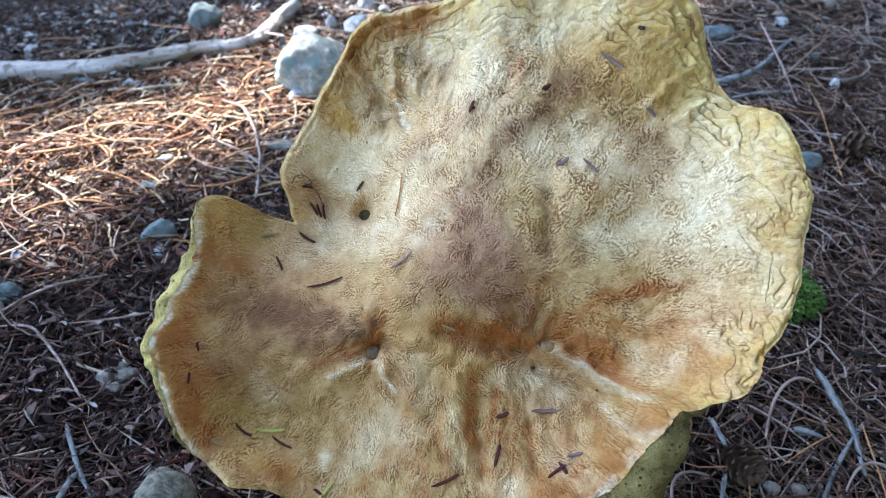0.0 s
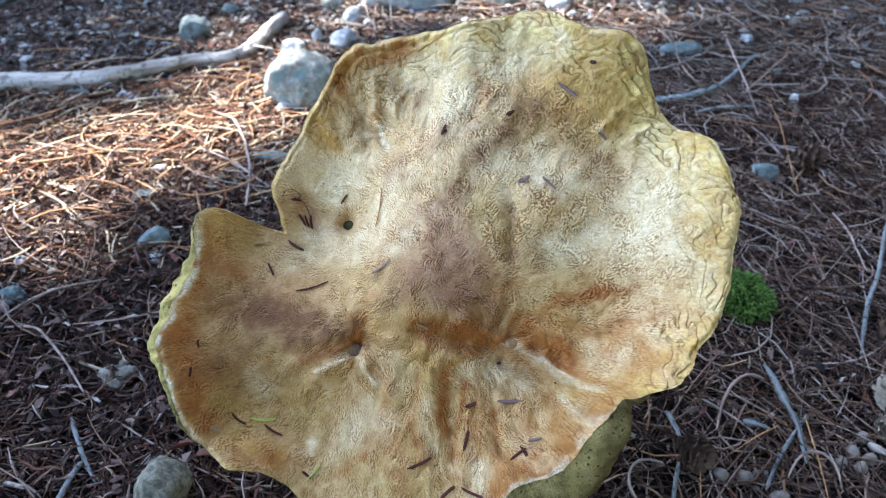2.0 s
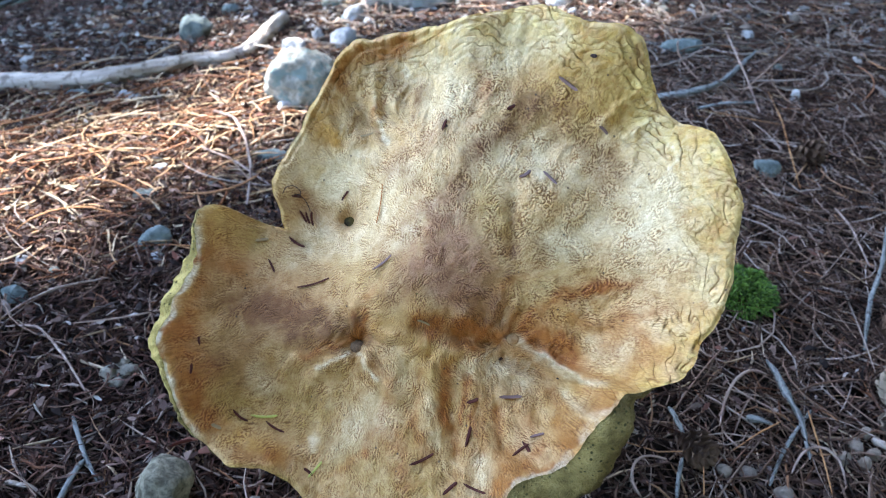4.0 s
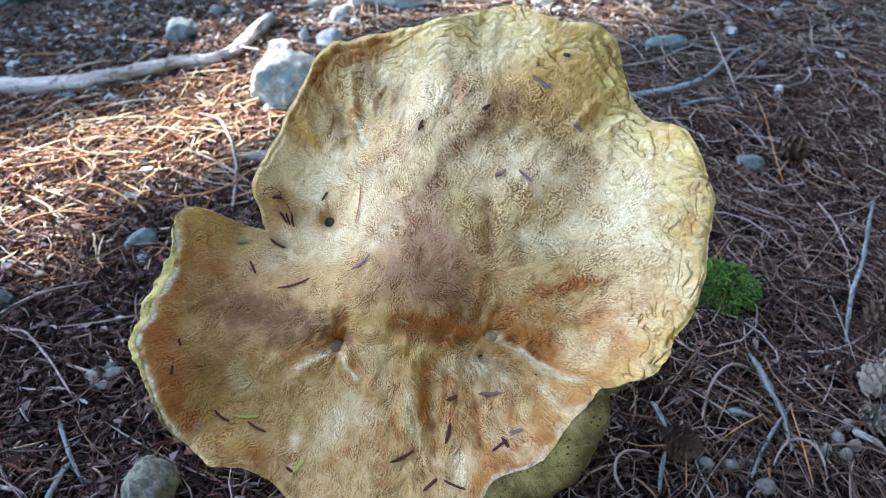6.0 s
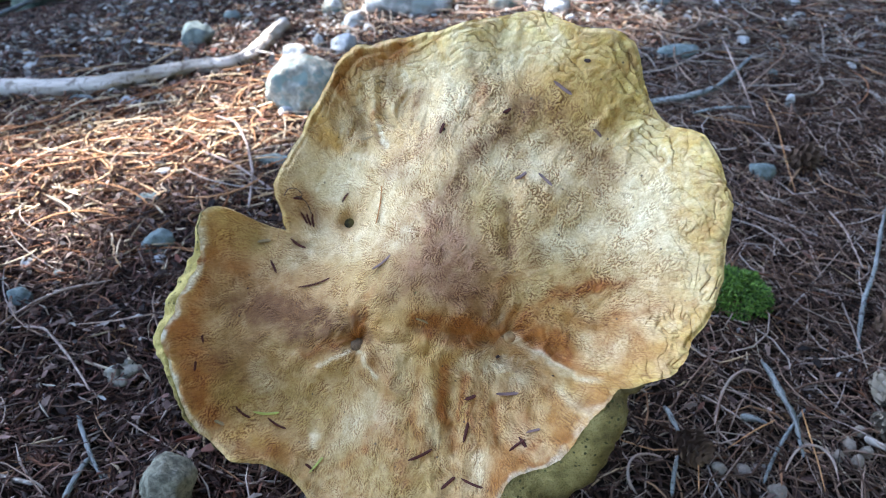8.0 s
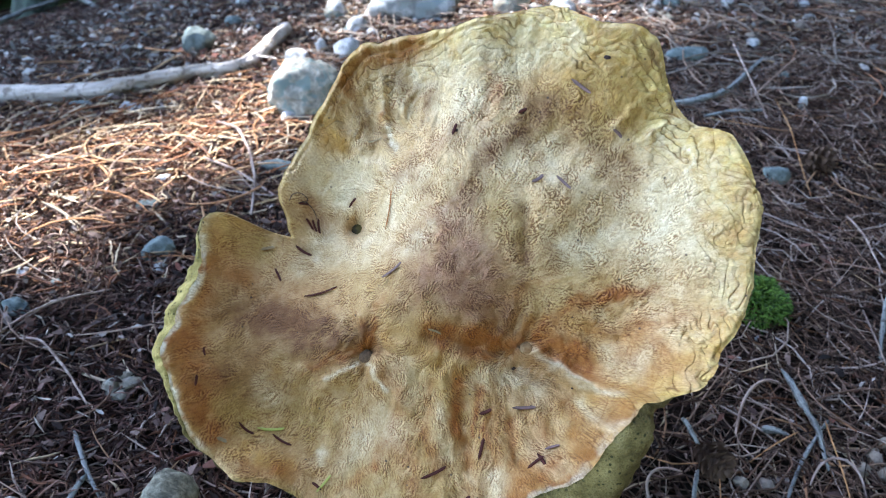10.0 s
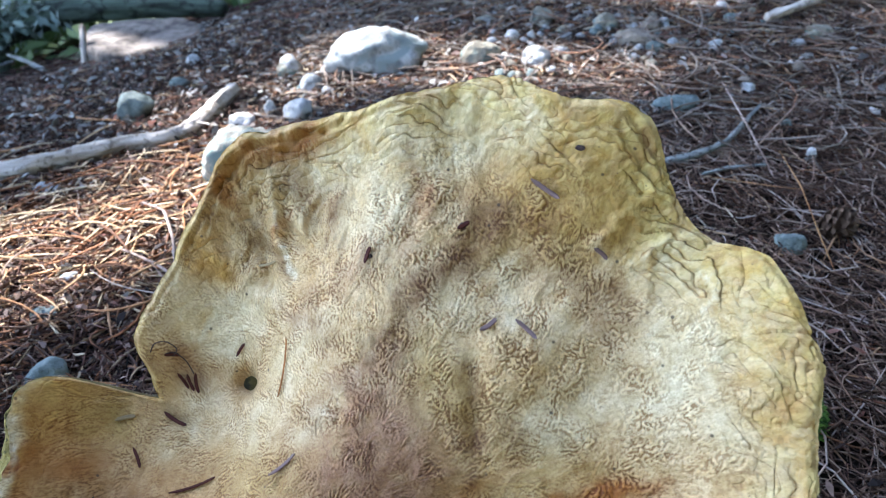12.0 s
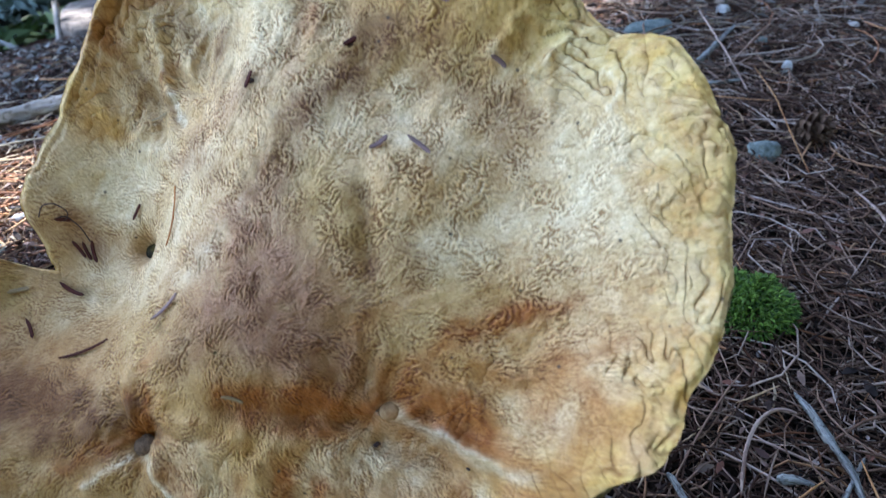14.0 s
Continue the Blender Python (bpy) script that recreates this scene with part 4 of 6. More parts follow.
    warm = (np.clip(0.6 * np.exp(-(((u - 42) / 26) ** 2 + ((v + 34) / 15) ** 2)), 0, 1) * (0.8 + 0.6 * fine))[..., None]
    tone = tone * (1 - warm) + np.array((0.60, 0.31, 0.095)) * warm
    # each stroke of stain, light or shade has a ragged outline and lies deeper in the furrows than on the threads
    wu = u + 2.0 * noise_field(u * 0.11, v * 0.11, u * 0 + 13.0, 4) + 0.8 * fine
    wv = v + 2.0 * noise_field(u * 0.11, v * 0.11, u * 0 + 17.0, 4) + 0.8 * wob
    for strokes, colour, soak in ((TAWNY, TAWNISH, 0.1), (PALE, PALEST, 0.0), (OCHRE, OCHRY, 0.1), (VIOLET, VIOLETY, 0.1), (BROWN, BROWNISH, 0.25), (RUST, RUSTY, 0.3), (WHITE, np.array((0.80, 0.73, 0.56)), 0.0)):
        w_all = np.zeros_like(u)
        for line in strokes:
            far = segment_far(wu, wv, line) / (1.3 * line[4])
            w_all = w_all + (1 - w_all) * line[5] * np.exp(-far * far)
        a = np.clip(w_all * (1.15 - 0.30 * wob + 0.55 * fine) - soak * w_all * (thread - 0.7 * np.tanh(pleat)), 0, 1)[..., None]
        tone = tone * (1 - a) + colour * a
    a = np.clip(crust * (0.75 + 0.9 * fine + 0.5 * wob), 0, 1)[..., None] * 0.7
    tone = tone * (1 - a) + (MARGIN * (1 + 0.25 * wob[..., None])) * a
    rusted = (np.exp(-(edge / 4.2) ** 2) * np.clip(1.2 * flap, 0, 1) * np.clip(0.75 + 1.2 * fine, 0, 1))[..., None]
    tone = tone * (1 - rusted) + RUSTY * 0.75 * rusted
    # browner along the furrow of the rolled margin
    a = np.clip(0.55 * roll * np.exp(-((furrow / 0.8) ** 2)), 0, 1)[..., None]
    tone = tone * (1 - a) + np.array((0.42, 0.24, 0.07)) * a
    white = (np.exp(-(edge / np.clip(1.5 + 1.6 * crumple, 0.7, 2.2)) ** 4) * np.clip(1.6 * west + 0.5 * flap, 0, 1) * np.clip(0.85 + 1.6 * fine, 0, 1))[..., None]
    tone = tone * (1 - white) + np.array((0.82, 0.76, 0.58)) * white
    at = cap_me.attributes.new("tone", "FLOAT_COLOR", "POINT")
    at.data.foreach_set("color", np.concatenate([np.clip(tone, 0, 1), np.ones((*u.shape, 1))], -1).astype(np.float32).ravel())
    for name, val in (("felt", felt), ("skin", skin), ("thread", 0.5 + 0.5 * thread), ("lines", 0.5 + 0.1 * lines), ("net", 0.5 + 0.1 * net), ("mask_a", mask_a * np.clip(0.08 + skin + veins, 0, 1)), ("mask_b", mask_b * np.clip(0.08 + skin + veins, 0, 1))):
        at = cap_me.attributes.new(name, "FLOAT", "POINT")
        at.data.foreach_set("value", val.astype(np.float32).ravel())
    bow = 48 * (1 - np.exp(-rr / 48))
    at = cap_me.attributes.new("fibre", "FLOAT_VECTOR", "POINT")
    at.data.foreach_set("vector", (np.stack([bow * c, bow * s, 0.22 * rr], -1) / 1000).astype(np.float32).ravel())
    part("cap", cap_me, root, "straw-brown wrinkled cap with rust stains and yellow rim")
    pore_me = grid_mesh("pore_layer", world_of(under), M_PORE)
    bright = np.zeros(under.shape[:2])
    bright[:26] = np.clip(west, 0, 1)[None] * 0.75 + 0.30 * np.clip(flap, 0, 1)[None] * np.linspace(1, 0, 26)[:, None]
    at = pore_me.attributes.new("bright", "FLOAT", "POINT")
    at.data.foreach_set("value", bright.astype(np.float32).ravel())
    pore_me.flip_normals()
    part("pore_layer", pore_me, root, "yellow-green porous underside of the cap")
    # stem from the soil to the middle of the underside
    foot = root.matrix_basis.translation.copy()
    head = CAP_POSE @ Vector((MID[0] / 1000, MID[1] / 1000, -0.014))
    mid = CAP_POSE @ Vector((MID[0] / 1000, MID[1] / 1000, -0.050))
    rings = []
    for f in np.linspace(0, 1, 30):
        p = foot * (1 - f) ** 2 + mid * 2 * f * (1 - f) + head * f * f
        r = 0.021 + 0.009 * (1 - f) ** 2 + 0.006 * f**4
        d = (mid - foot) * (1 - f) + (head - mid) * f
        q = d.to_track_quat("Z", "Y").to_matrix()
        ring = []
        for a in np.linspace(0, 2 * math.pi, 48, endpoint=False):
            x = r * (1 + 0.06 * fbm(2 * math.cos(a), 2 * math.sin(a), 3 * f))
            ring.append(inv @ (p + q @ Vector((x * math.cos(a), x * math.sin(a), 0))))
        rings.append(ring)
    part("stem", grid_mesh("stem", np.array([[tuple(p) for p in r] for r in rings]), M_STEM), root, "thick yellow-brown stem")
    # what sits in the two holes; the first lump is blackened for its hole's shade
    for (a, b, r, h), name, mat, label in zip(HOLES[:3], ("hole", "plug", "knob"), (M_HOLE, M_PLUG, M_KNOB), ("olive-black lump standing for a dark insect hole in the felt", "grey-brown round plug in a pit", "pale brown knob in a crease")):
        bm = bmesh.new()
        bmesh.ops.create_icosphere(bm, subdivisions=3, radius=1)
        size = 0.00084 * r * {"hole": 1.1, "plug": 0.95, "knob": 0.7}[name]
        wz = float(relief(np.array(a), np.array(b)))
        for q in bm.verts:
            q.co = q.co * (1 + 0.12 * fbm(q.co.x * 1.5, q.co.y * 1.5, q.co.z * 1.5 + r))
            q.co = inv @ CAP_POSE @ Vector((a / 1000 + q.co.x * size * 1.1, b / 1000 + q.co.y * size, (wz + (0.4 if name != "hole" else 0.6)) / 1000 + q.co.z * size * 0.7))
        me = bpy.data.meshes.new(name)
        bm.to_mesh(me)
        bm.free()
        me.materials.append(mat)
        me.polygons.foreach_set("use_smooth", [True] * len(me.polygons))
        part(name, me, root, label)
    return root


mushroom = build_mushroom()


def cap_point(u, v, lift=0.4):
    """A place on the felt and its normal."""
    w = [float(relief(np.array(a), np.array(b))) for a, b in ((u, v), (u + 2, v), (u - 2, v), (u, v + 2), (u, v - 2))]
    n = Vector((-(w[1] - w[2]) / 4, -(w[3] - w[4]) / 4, 1)).normalized()
    return CAP_POSE @ Vector((u / 1000, v / 1000, (w[0] + lift) / 1000)), CAP_POSE.to_3x3() @ n


# ---- needles lying on the cap ----
DARK = [(-59.9, 3.5, -33, 7.4), (-51.3, -13.0, 14, 12.2), (-24.7, -8.2, 21, 8.5), (-68.1, -5.4, -66, 6.4), (37.0, 47.8, -39, 7.9), (22.7, 19.1, 33, 4.6), (30.8, 17.8, -51, 6.5), (48.6, 33.4, -51, 4.1), (-41.2, 20.6, 41, 4.9), (-12.5, -72.5, 24, 9.2), (2.7, -65.2, 74, 7.1), (31.9, -67.0, 68, 6.8), (4.4, -54.0, 19, 4.3), (19.2, -69.0, 35, 6.6), (4.3, -81.4, -24, 8.4), (-3.6, -81.2, 41, 6.3), (21.9, -69.4, -64, 7.6), (17.0, -53.0, 6, 8.2), (24.8, -64.7, 14, 4.9), (-86.2, -64.3, 7, 7.3), (-84.4, -42.0, 73, 3.4), (-83.8, -33.1, 86, 2.9)]
DARK += [(-55.9, 13.0, -72, 5.2), (18.6, 42.0, 27, 3.3), (-3.6, 37.0, 71, 4.2), (-57.4, 13.6, -62, 5.5), (-54.4, 12.8, -84, 5.8)]
TAN = [(-26.5, 13.9, 86, 14.5), (-72.8, 4.9, 11, 5.2), (-65.5, -58.4, 9, 9.4), (-72.4, -57.8, -25, 6.7), (-61.9, -62.0, -26, 7.4), (-50.0, -76.0, -38, 3.9), (-47.9, -75.5, 49, 7.0), (-32.9, 41.4, -8, 8.6), (-11.2, -28.1, -41, 4.6), (-58.8, 20.1, -19, 3.9), (-78.0, -60.3, -9, 3.7)]


def flat_needle(name, length, width, bend, material):
    """A short flat needle: blunt tip, narrow stalk, a groove along the middle."""
    rows = []
    for f in np.linspace(0, 1, 14):
        h = width / 2 * (0.25 + 0.75 * min(1, f * 6)) * (1 - max(0, (f - 0.86) / 0.14) ** 2 * 0.8)
        x = (f - 0.5) * length
        y = bend * length * (f - 0.5) ** 2
        z = 0.05 * length * (f - 0.5) ** 2 * 4
        prof = [(-1, 0.0), (-0.55, 0.32), (0, 0.12), (0.55, 0.32), (1, 0.0), (0.5, -0.25), (-0.5, -0.25)]
        rows.append([(x, y + a * h, z + b * width * 0.8) for a, b in prof])
    return grid_mesh(name, np.array(rows), material)


rnd = random.Random(11)
GREYED = {(24.8, -64.7), (22.7, 19.1), (30.8, 17.8), (17.0, -53.0), (48.6, 33.4), (37.0, 47.8), (-24.7, -8.2)}
for u, v, turn, length, mat, label in [(*n, M_DARKNEEDLE, "fallen violet-brown hemlock needle lying on the cap") for n in DARK] + [(*n, m, l) for n, (m, l) in zip(TAN, [(M_REDNEEDLE, "orange-brown needle stuck to the felted cap"), (M_TANNEEDLE, "tan hemlock needle lying on the cap"), (M_GREENNEEDLE, "yellow-green hemlock needle lying on the cap"), (M_DARKNEEDLE, "brown hemlock needle lying on the cap"), (M_DARKNEEDLE, "brown hemlock needle lying on the cap"), (M_DARKNEEDLE, "brown hemlock needle lying on the cap"), (M_GREENNEEDLE, "yellow-green hemlock needle lying on the cap"), (M_TANNEEDLE, "straw-coloured needle beside a white tear"), (M_TANNEEDLE, "tan hemlock needle lying on the cap"), (M_DARKNEEDLE, "thin brown needle lying on the cap"), (M_TANNEEDLE, "tan hemlock needle lying on the cap")])]:
    if mat is M_DARKNEEDLE and rnd.random() < 0.08:
        mat, label = M_REDNEEDLE, "fallen red-brown hemlock needle lying on the cap"
    if (u, v) in GREYED:
        mat, label = M_GREYNEEDLE, "fallen violet-grey hemlock needle with a pale groove lying on the cap"
    at, nrm = cap_point(u, v, 0.9)
    side = CAP_POSE.to_3x3() @ Vector((math.cos(radians(turn)), math.sin(radians(turn)), 0))
    side = (side - nrm * side.dot(nrm)).normalized()
    m = Matrix((side, nrm.cross(side), nrm)).transposed().to_4x4()
    m.translation = at
    ob = new("hemlock_needle", flat_needle("hemlock_needle", length / 1000 * 0.97, rnd.uniform(0.0008, 0.0012) * (0.6 if length > 10 and mat is M_REDNEEDLE else 1.0), rnd.uniform(-0.25, 0.25), mat))
    ob.matrix_world = m
    tagged(ob, label, "needle", "needles on the cap")

# dark seeds and specks caught in the felt
for u, v, size, label in ((44.4, 54.5, 1.1, "small dark seed lying on the yellow margin"), (18.6, 42.0, 1.2, "tiny dark bud scale caught in the felt"), (-3.3, 36.9, 1.0, "tiny dark bud scale caught in the felt"), (14.4, -40.3, 0.9, "tiny brown seed in a crease of the cap"), (-75.7, -14.1, 0.5, "tiny dark crumb on the cap"), (33.2, -47.1, 0.55, "tiny dark crumb on the cap")):
    bm = bmesh.new()
    bmesh.ops.create_icosphere(bm, subdivisions=3, radius=1)
    for q in bm.verts:
        q.co *= 1 + 0.3 * fbm(q.co.x + u, q.co.y, q.co.z)
        q.co = Vector((q.co.x * 1.2, q.co.y * 0.7, q.co.z * 0.6)) * size / 1250
    me = bpy.data.meshes.new("seed")
    bm.to_mesh(me)
    bm.free()
    me.materials.append(M_SEED)
    me.polygons.foreach_set("use_smooth", [True] * len(me.polygons))
    ob = new("seed", me)
    at, nrm = cap_point(u, v, 0.3)
    ob.matrix_world = Matrix.Translation(at) @ nrm.to_track_quat("Z", "Y").to_matrix().to_4x4()
    tagged(ob, label, "seed", "specks on the cap")

# ---- stones ----


def stone(name, label, x, y, size, material, seed, turn=0.0, sunk=0.25, rough=0.16, category="stone", group="", detail=4, corners=0):
    """A weathered stone: a ball cut by random planes, lumpy at two sizes. size: width, depth, height."""
    rng = random.Random(seed)
    bm = bmesh.new()
    bmesh.ops.create_icosphere(bm, subdivisions=detail, radius=1)
    cuts = [(Vector((rng.gauss(0, 1), rng.gauss(0, 1), rng.gauss(0, 0.8))).normalized(), rng.uniform(0.55, 0.85)) for _ in range(5 + corners)]
    o = rng.uniform(0, 90)
    for p in bm.verts:
        d = p.co.normalized()
        r = 1.0
        for n, far in cuts:
            k = d.dot(n)
            if k > 0.05:
                r = min(r, 0.35 * r + 0.65 * min(r, far / k))
        r *= 1 + rough * fbm(d.x * 1.3 + o, d.y * 1.3, d.z * 1.3, 4) + 0.04 * fbm(d.x * 6 + o, d.y * 6, d.z * 6, 3)
        p.co = Vector((d.x * r * size[0] / 2, d.y * r * size[1] / 2, d.z * r * size[2] / 2))
    me = bpy.data.meshes.new(name)
    bm.to_mesh(me)
    bm.free()
    me.materials.append(material)
    me.polygons.foreach_set("use_smooth", [True] * len(me.polygons))
    ob = new(name, me)
    ob.matrix_world = pose(x, y, float(ground_z(x, y)) + size[2] * (0.5 - sunk), 0, 0, turn)
    return tagged(ob, label, category, group)


stone("boulder", "pale lichen-spotted stone beside the bleached stick", -0.0960, 0.5310, (0.0600, 0.0560, 0.0540), M_CRUST, 3, rough=0.15, detail=5)
stone("pebble", "small white pebble under the lichen-spotted stone", -0.1074, 0.5115, (0.0141, 0.0124, 0.0113), M_WHITE, 4)
stone("stone", "smooth pale grey stone at the mushroom's edge", -0.0790, 0.6470, (0.0278, 0.0257, 0.0234), M_WHITE, 5)
stone("stone", "rounded white stone among needles", -0.0761, 0.7134, (0.0204, 0.0204, 0.0204), M_WHITE, 6)
stone("stone", "pale upright stone with a blue-grey side", -0.1032, 0.7692, (0.0230, 0.0230, 0.0268), M_WHITE, 7)
stone("stone", "grey flat stone half hidden behind the cap", -0.1025, 0.4337, (0.0251, 0.0138, 0.0126), M_BLUE, 8)
stone("pebble", "blue-grey pebble on brown litter", -0.1519, 0.3321, (0.0204, 0.0178, 0.0162), M_BLUE, 9, corners=3)
stone("pebble", "tiny whitish pebble beside the blue-grey one", -0.1471, 0.3198, (0.0097, 0.0061, 0.0055), M_WHITE, 10)
stone("pebble", "pale rounded pebble on brown litter", -0.2159, 0.3077, (0.0094, 0.0088, 0.0080), M_WHITE, 11)
stone("pebble", "blue-grey angular pebble on brown litter", -0.2062, 0.2784, (0.0145, 0.0125, 0.0114), M_BLUE, 12, corners=3)
stone("rock", "rounded speckled grey granite rock below the cap's edge", -0.0970, 0.1656, (0.0245, 0.0245, 0.0262), M_GREY, 13, sunk=0.15, rough=0.14, corners=2)
stone("stone_chip", "flat white stone chip beside the stick", -0.2363, 0.5335, (0.0213, 0.0128, 0.0116), M_WHITE, 14, corners=4)
stone("pebble", "pale pebble in the sunlit needles", -0.1727, 0.4141, (0.0122, 0.0098, 0.0089), M_WHITE, 15)
stone("pebble", "dull blue-grey pebble at the edge of the sun patch", -0.1734, 0.3826, (0.0177, 0.0093, 0.0085), M_BLUE, 16)
stone("pebble", "blue-grey pebble under the bleached stick", -0.2788, 0.5412, (0.0245, 0.0108, 0.0098), M_BLUE, 17)
stone("stone", "angular blue-grey stone on pine needles", 0.2285, 0.4258, (0.0183, 0.0173, 0.0158), M_BLUE, 18, sunk=0.1, rough=0.08, corners=5)
stone("white_boulder", "large white granite stone with a broken corner", -0.0152, 0.7531, (0.0980, 0.0608, 0.0515), M_BOULDER, 19, rough=0.2, corners=5)
stone("pebble", "small white pebble at the foot of the white stone", -0.0667, 0.7616, (0.0137, 0.0126, 0.0114), M_WHITE, 20)
stone("stone", "green-grey flat stone behind the white one", -0.0398, 0.8613, (0.0383, 0.0169, 0.0153), M_BLUE, 21)
stone("stone", "pale standing stone in the gravel", -0.1027, 0.7690, (0.0242, 0.0242, 0.0242), M_LICHEN, 22)
stone("pebble", "round white pebble in the gravel", -0.0763, 0.7107, (0.0161, 0.0161, 0.0182), M_WHITE, 23)
stone("stone", "pale rounded stone in the gravel", -0.1235, 0.6384, (0.0244, 0.0182, 0.0166), M_WHITE, 24)
stone("pebble", "pale pebble in the gravel", -0.1046, 0.6637, (0.0101, 0.0101, 0.0162), M_WHITE, 25)
stone("stone", "grey stone with a dark cracked side", 0.0762, 0.7365, (0.0395, 0.0326, 0.0296), M_LICHEN, 26, corners=4)
stone("pebble", "white pebble beside the cracked stone", 0.0969, 0.7307, (0.0137, 0.0120, 0.0109), M_WHITE, 27)
stone("stone", "clean white stone on rusty needles", 0.1216, 0.7147, (0.0267, 0.0235, 0.0214), M_WHITE, 28, turn=-25)
stone("stone", "pale grey stone in the gravel heap", 0.1958, 0.7799, (0.0241, 0.0228, 0.0207), M_LICHEN, 29)
stone("stone", "long buff stone in the gravel heap", 0.2129, 0.7354, (0.0393, 0.0216, 0.0196), M_TAN, 30, turn=-20)
stone("pebble", "grey pebble in the gravel heap", 0.2254, 0.7133, (0.0159, 0.0159, 0.0149), M_BLUE, 31)
stone("stone", "buff stone in the gravel heap", 0.2348, 0.7621, (0.0191, 0.0173, 0.0157), M_TAN, 32)
stone("pebble", "white-topped grey pebble on needles", 0.2753, 0.7025, (0.0136, 0.0136, 0.0126), M_WHITE, 33, corners=3)
stone("pebble", "shell-white pebble among dry needles", 0.2731, 0.6181, (0.0103, 0.0103, 0.0131), M_WHITE, 34, corners=3)
stone("stone", "pale grey flat stone near dry wood", 0.3622, 0.7035, (0.0282, 0.0172, 0.0157), M_LICHEN, 35)
stone("pebble", "white pebble beside the flat grey stone", 0.3402, 0.6922, (0.0144, 0.0102, 0.0093), M_WHITE, 36)
stone("stone", "dark blue-grey flat stone at the cap's edge", 0.2149, 0.6001, (0.0412, 0.0181, 0.0165), M_BLUE, 37)
stone("pebble", "grey pebble among dry needles", 0.2808, 0.5640, (0.0105, 0.0096, 0.0087), M_BLUE, 38)
stone("pebble", "pointed white pebble among dry needles", 0.2796, 0.5191, (0.0073, 0.0073, 0.0146), M_WHITE, 39, corners=3)
stone("pebble", "pale pebble on dark litter", -0.2301, 0.8912, (0.0174, 0.0162, 0.0147), M_WHITE, 40)
stone("pebble", "blue-grey pebble on dark litter", -0.2157, 0.7813, (0.0212, 0.0169, 0.0153), M_BLUE, 41)
stone("pebble", "pale pebble behind the cracked stone", 0.0873, 0.8512, (0.0276, 0.0124, 0.0113), M_LICHEN, 42)
stone("pebble", "pale pebble at the top of the gravel", 0.1090, 0.7821, (0.0151, 0.0151, 0.0151), M_WHITE, 43)
stone("stone", "pale stone at the back of the gravel", 0.1418, 0.8252, (0.0243, 0.0227, 0.0206), M_LICHEN, 44)
stone("pebble", "bright white pebble on rusty needles", 0.1497, 0.6904, (0.0083, 0.0083, 0.0093), M_WHITE, 45)
stone("pebble", "white pebble under the moss clump", 0.1735, 0.2868, (0.0026, 0.0026, 0.0033), M_WHITE, 46, detail=3)
for dx, dy, s in ((-0.004, 0.0, 0.009), (0.004, 0.002, 0.009), (0.001, -0.004, 0.007), (0.0, 0.006, 0.008)):
    stone("pebble", "buff pebble in a small clump", -0.138 + dx, 0.229 + dy, (s * 1.2, s, s * 0.9), M_LICHEN, int(s * 9000) + int(dx * 4000), 0, 0.2, 0.3, group="clump of buff pebbles", detail=3, corners=4)
for i, (x, y) in enumerate(((0.204, 0.214), (0.196, 0.208), (0.205, 0.206), (0.211, 0.211), (0.213, 0.222), (0.137, 0.197))):
    stone("pebble", "round buff pebble on needles by the pale cone", x, y, (0.0068, 0.0068, 0.0064), M_TAN, 50 + i, 40 * i, -0.25, 0.06, group="buff pebbles by the cone", detail=3)
rng = random.Random(77)
for i in range(150):
    x, y = rng.uniform(-0.12, 0.40), rng.uniform(0.60, 1.0)
    s = 0.003 + 0.010 * rng.random() ** 2
    stone("pebble", "small pale pebble of the gravel behind the mushroom", x, y, (s * rng.uniform(1, 1.5), s, s * 0.8), rng.choice((M_WHITE, M_TAN, M_LICHEN, M_BLUE)), 100 + i, rng.uniform(0, 180), 0.25, group="gravel", detail=2)
for i in range(130):
    a, f = rng.uniform(0, 6.283), math.sqrt(rng.random())
    x, y = 0.16 + 0.10 * f * math.cos(a), 0.745 + 0.085 * f * math.sin(a)
    s = 0.004 + 0.008 * rng.random() ** 1.5
    stone("pebble", "pale angular pebble in the gravel heap behind the mushroom", x, y, (s * rng.uniform(1, 1.5), s, s * 0.85), rng.choice((M_WHITE, M_WHITE, M_TAN, M_LICHEN, M_BLUE)), 400 + i, rng.uniform(0, 180), 0.1, group="gravel heap", detail=2, corners=3)
for i in range(26):
    x, y = rng.uniform(-0.42, -0.10), rng.uniform(0.2, 1.1)
    s = rng.uniform(0.003, 0.008)
    stone("pebble", "small pebble on brown litter", x, y, (s * rng.uniform(1, 1.5), s, s * 0.8), rng.choice((M_WHITE, M_TAN, M_BLUE, M_BLUE)), 200 + i, rng.uniform(0, 180), 0.25, group="pebbles in the litter", detail=2)

# ---- sticks, log and slab ----


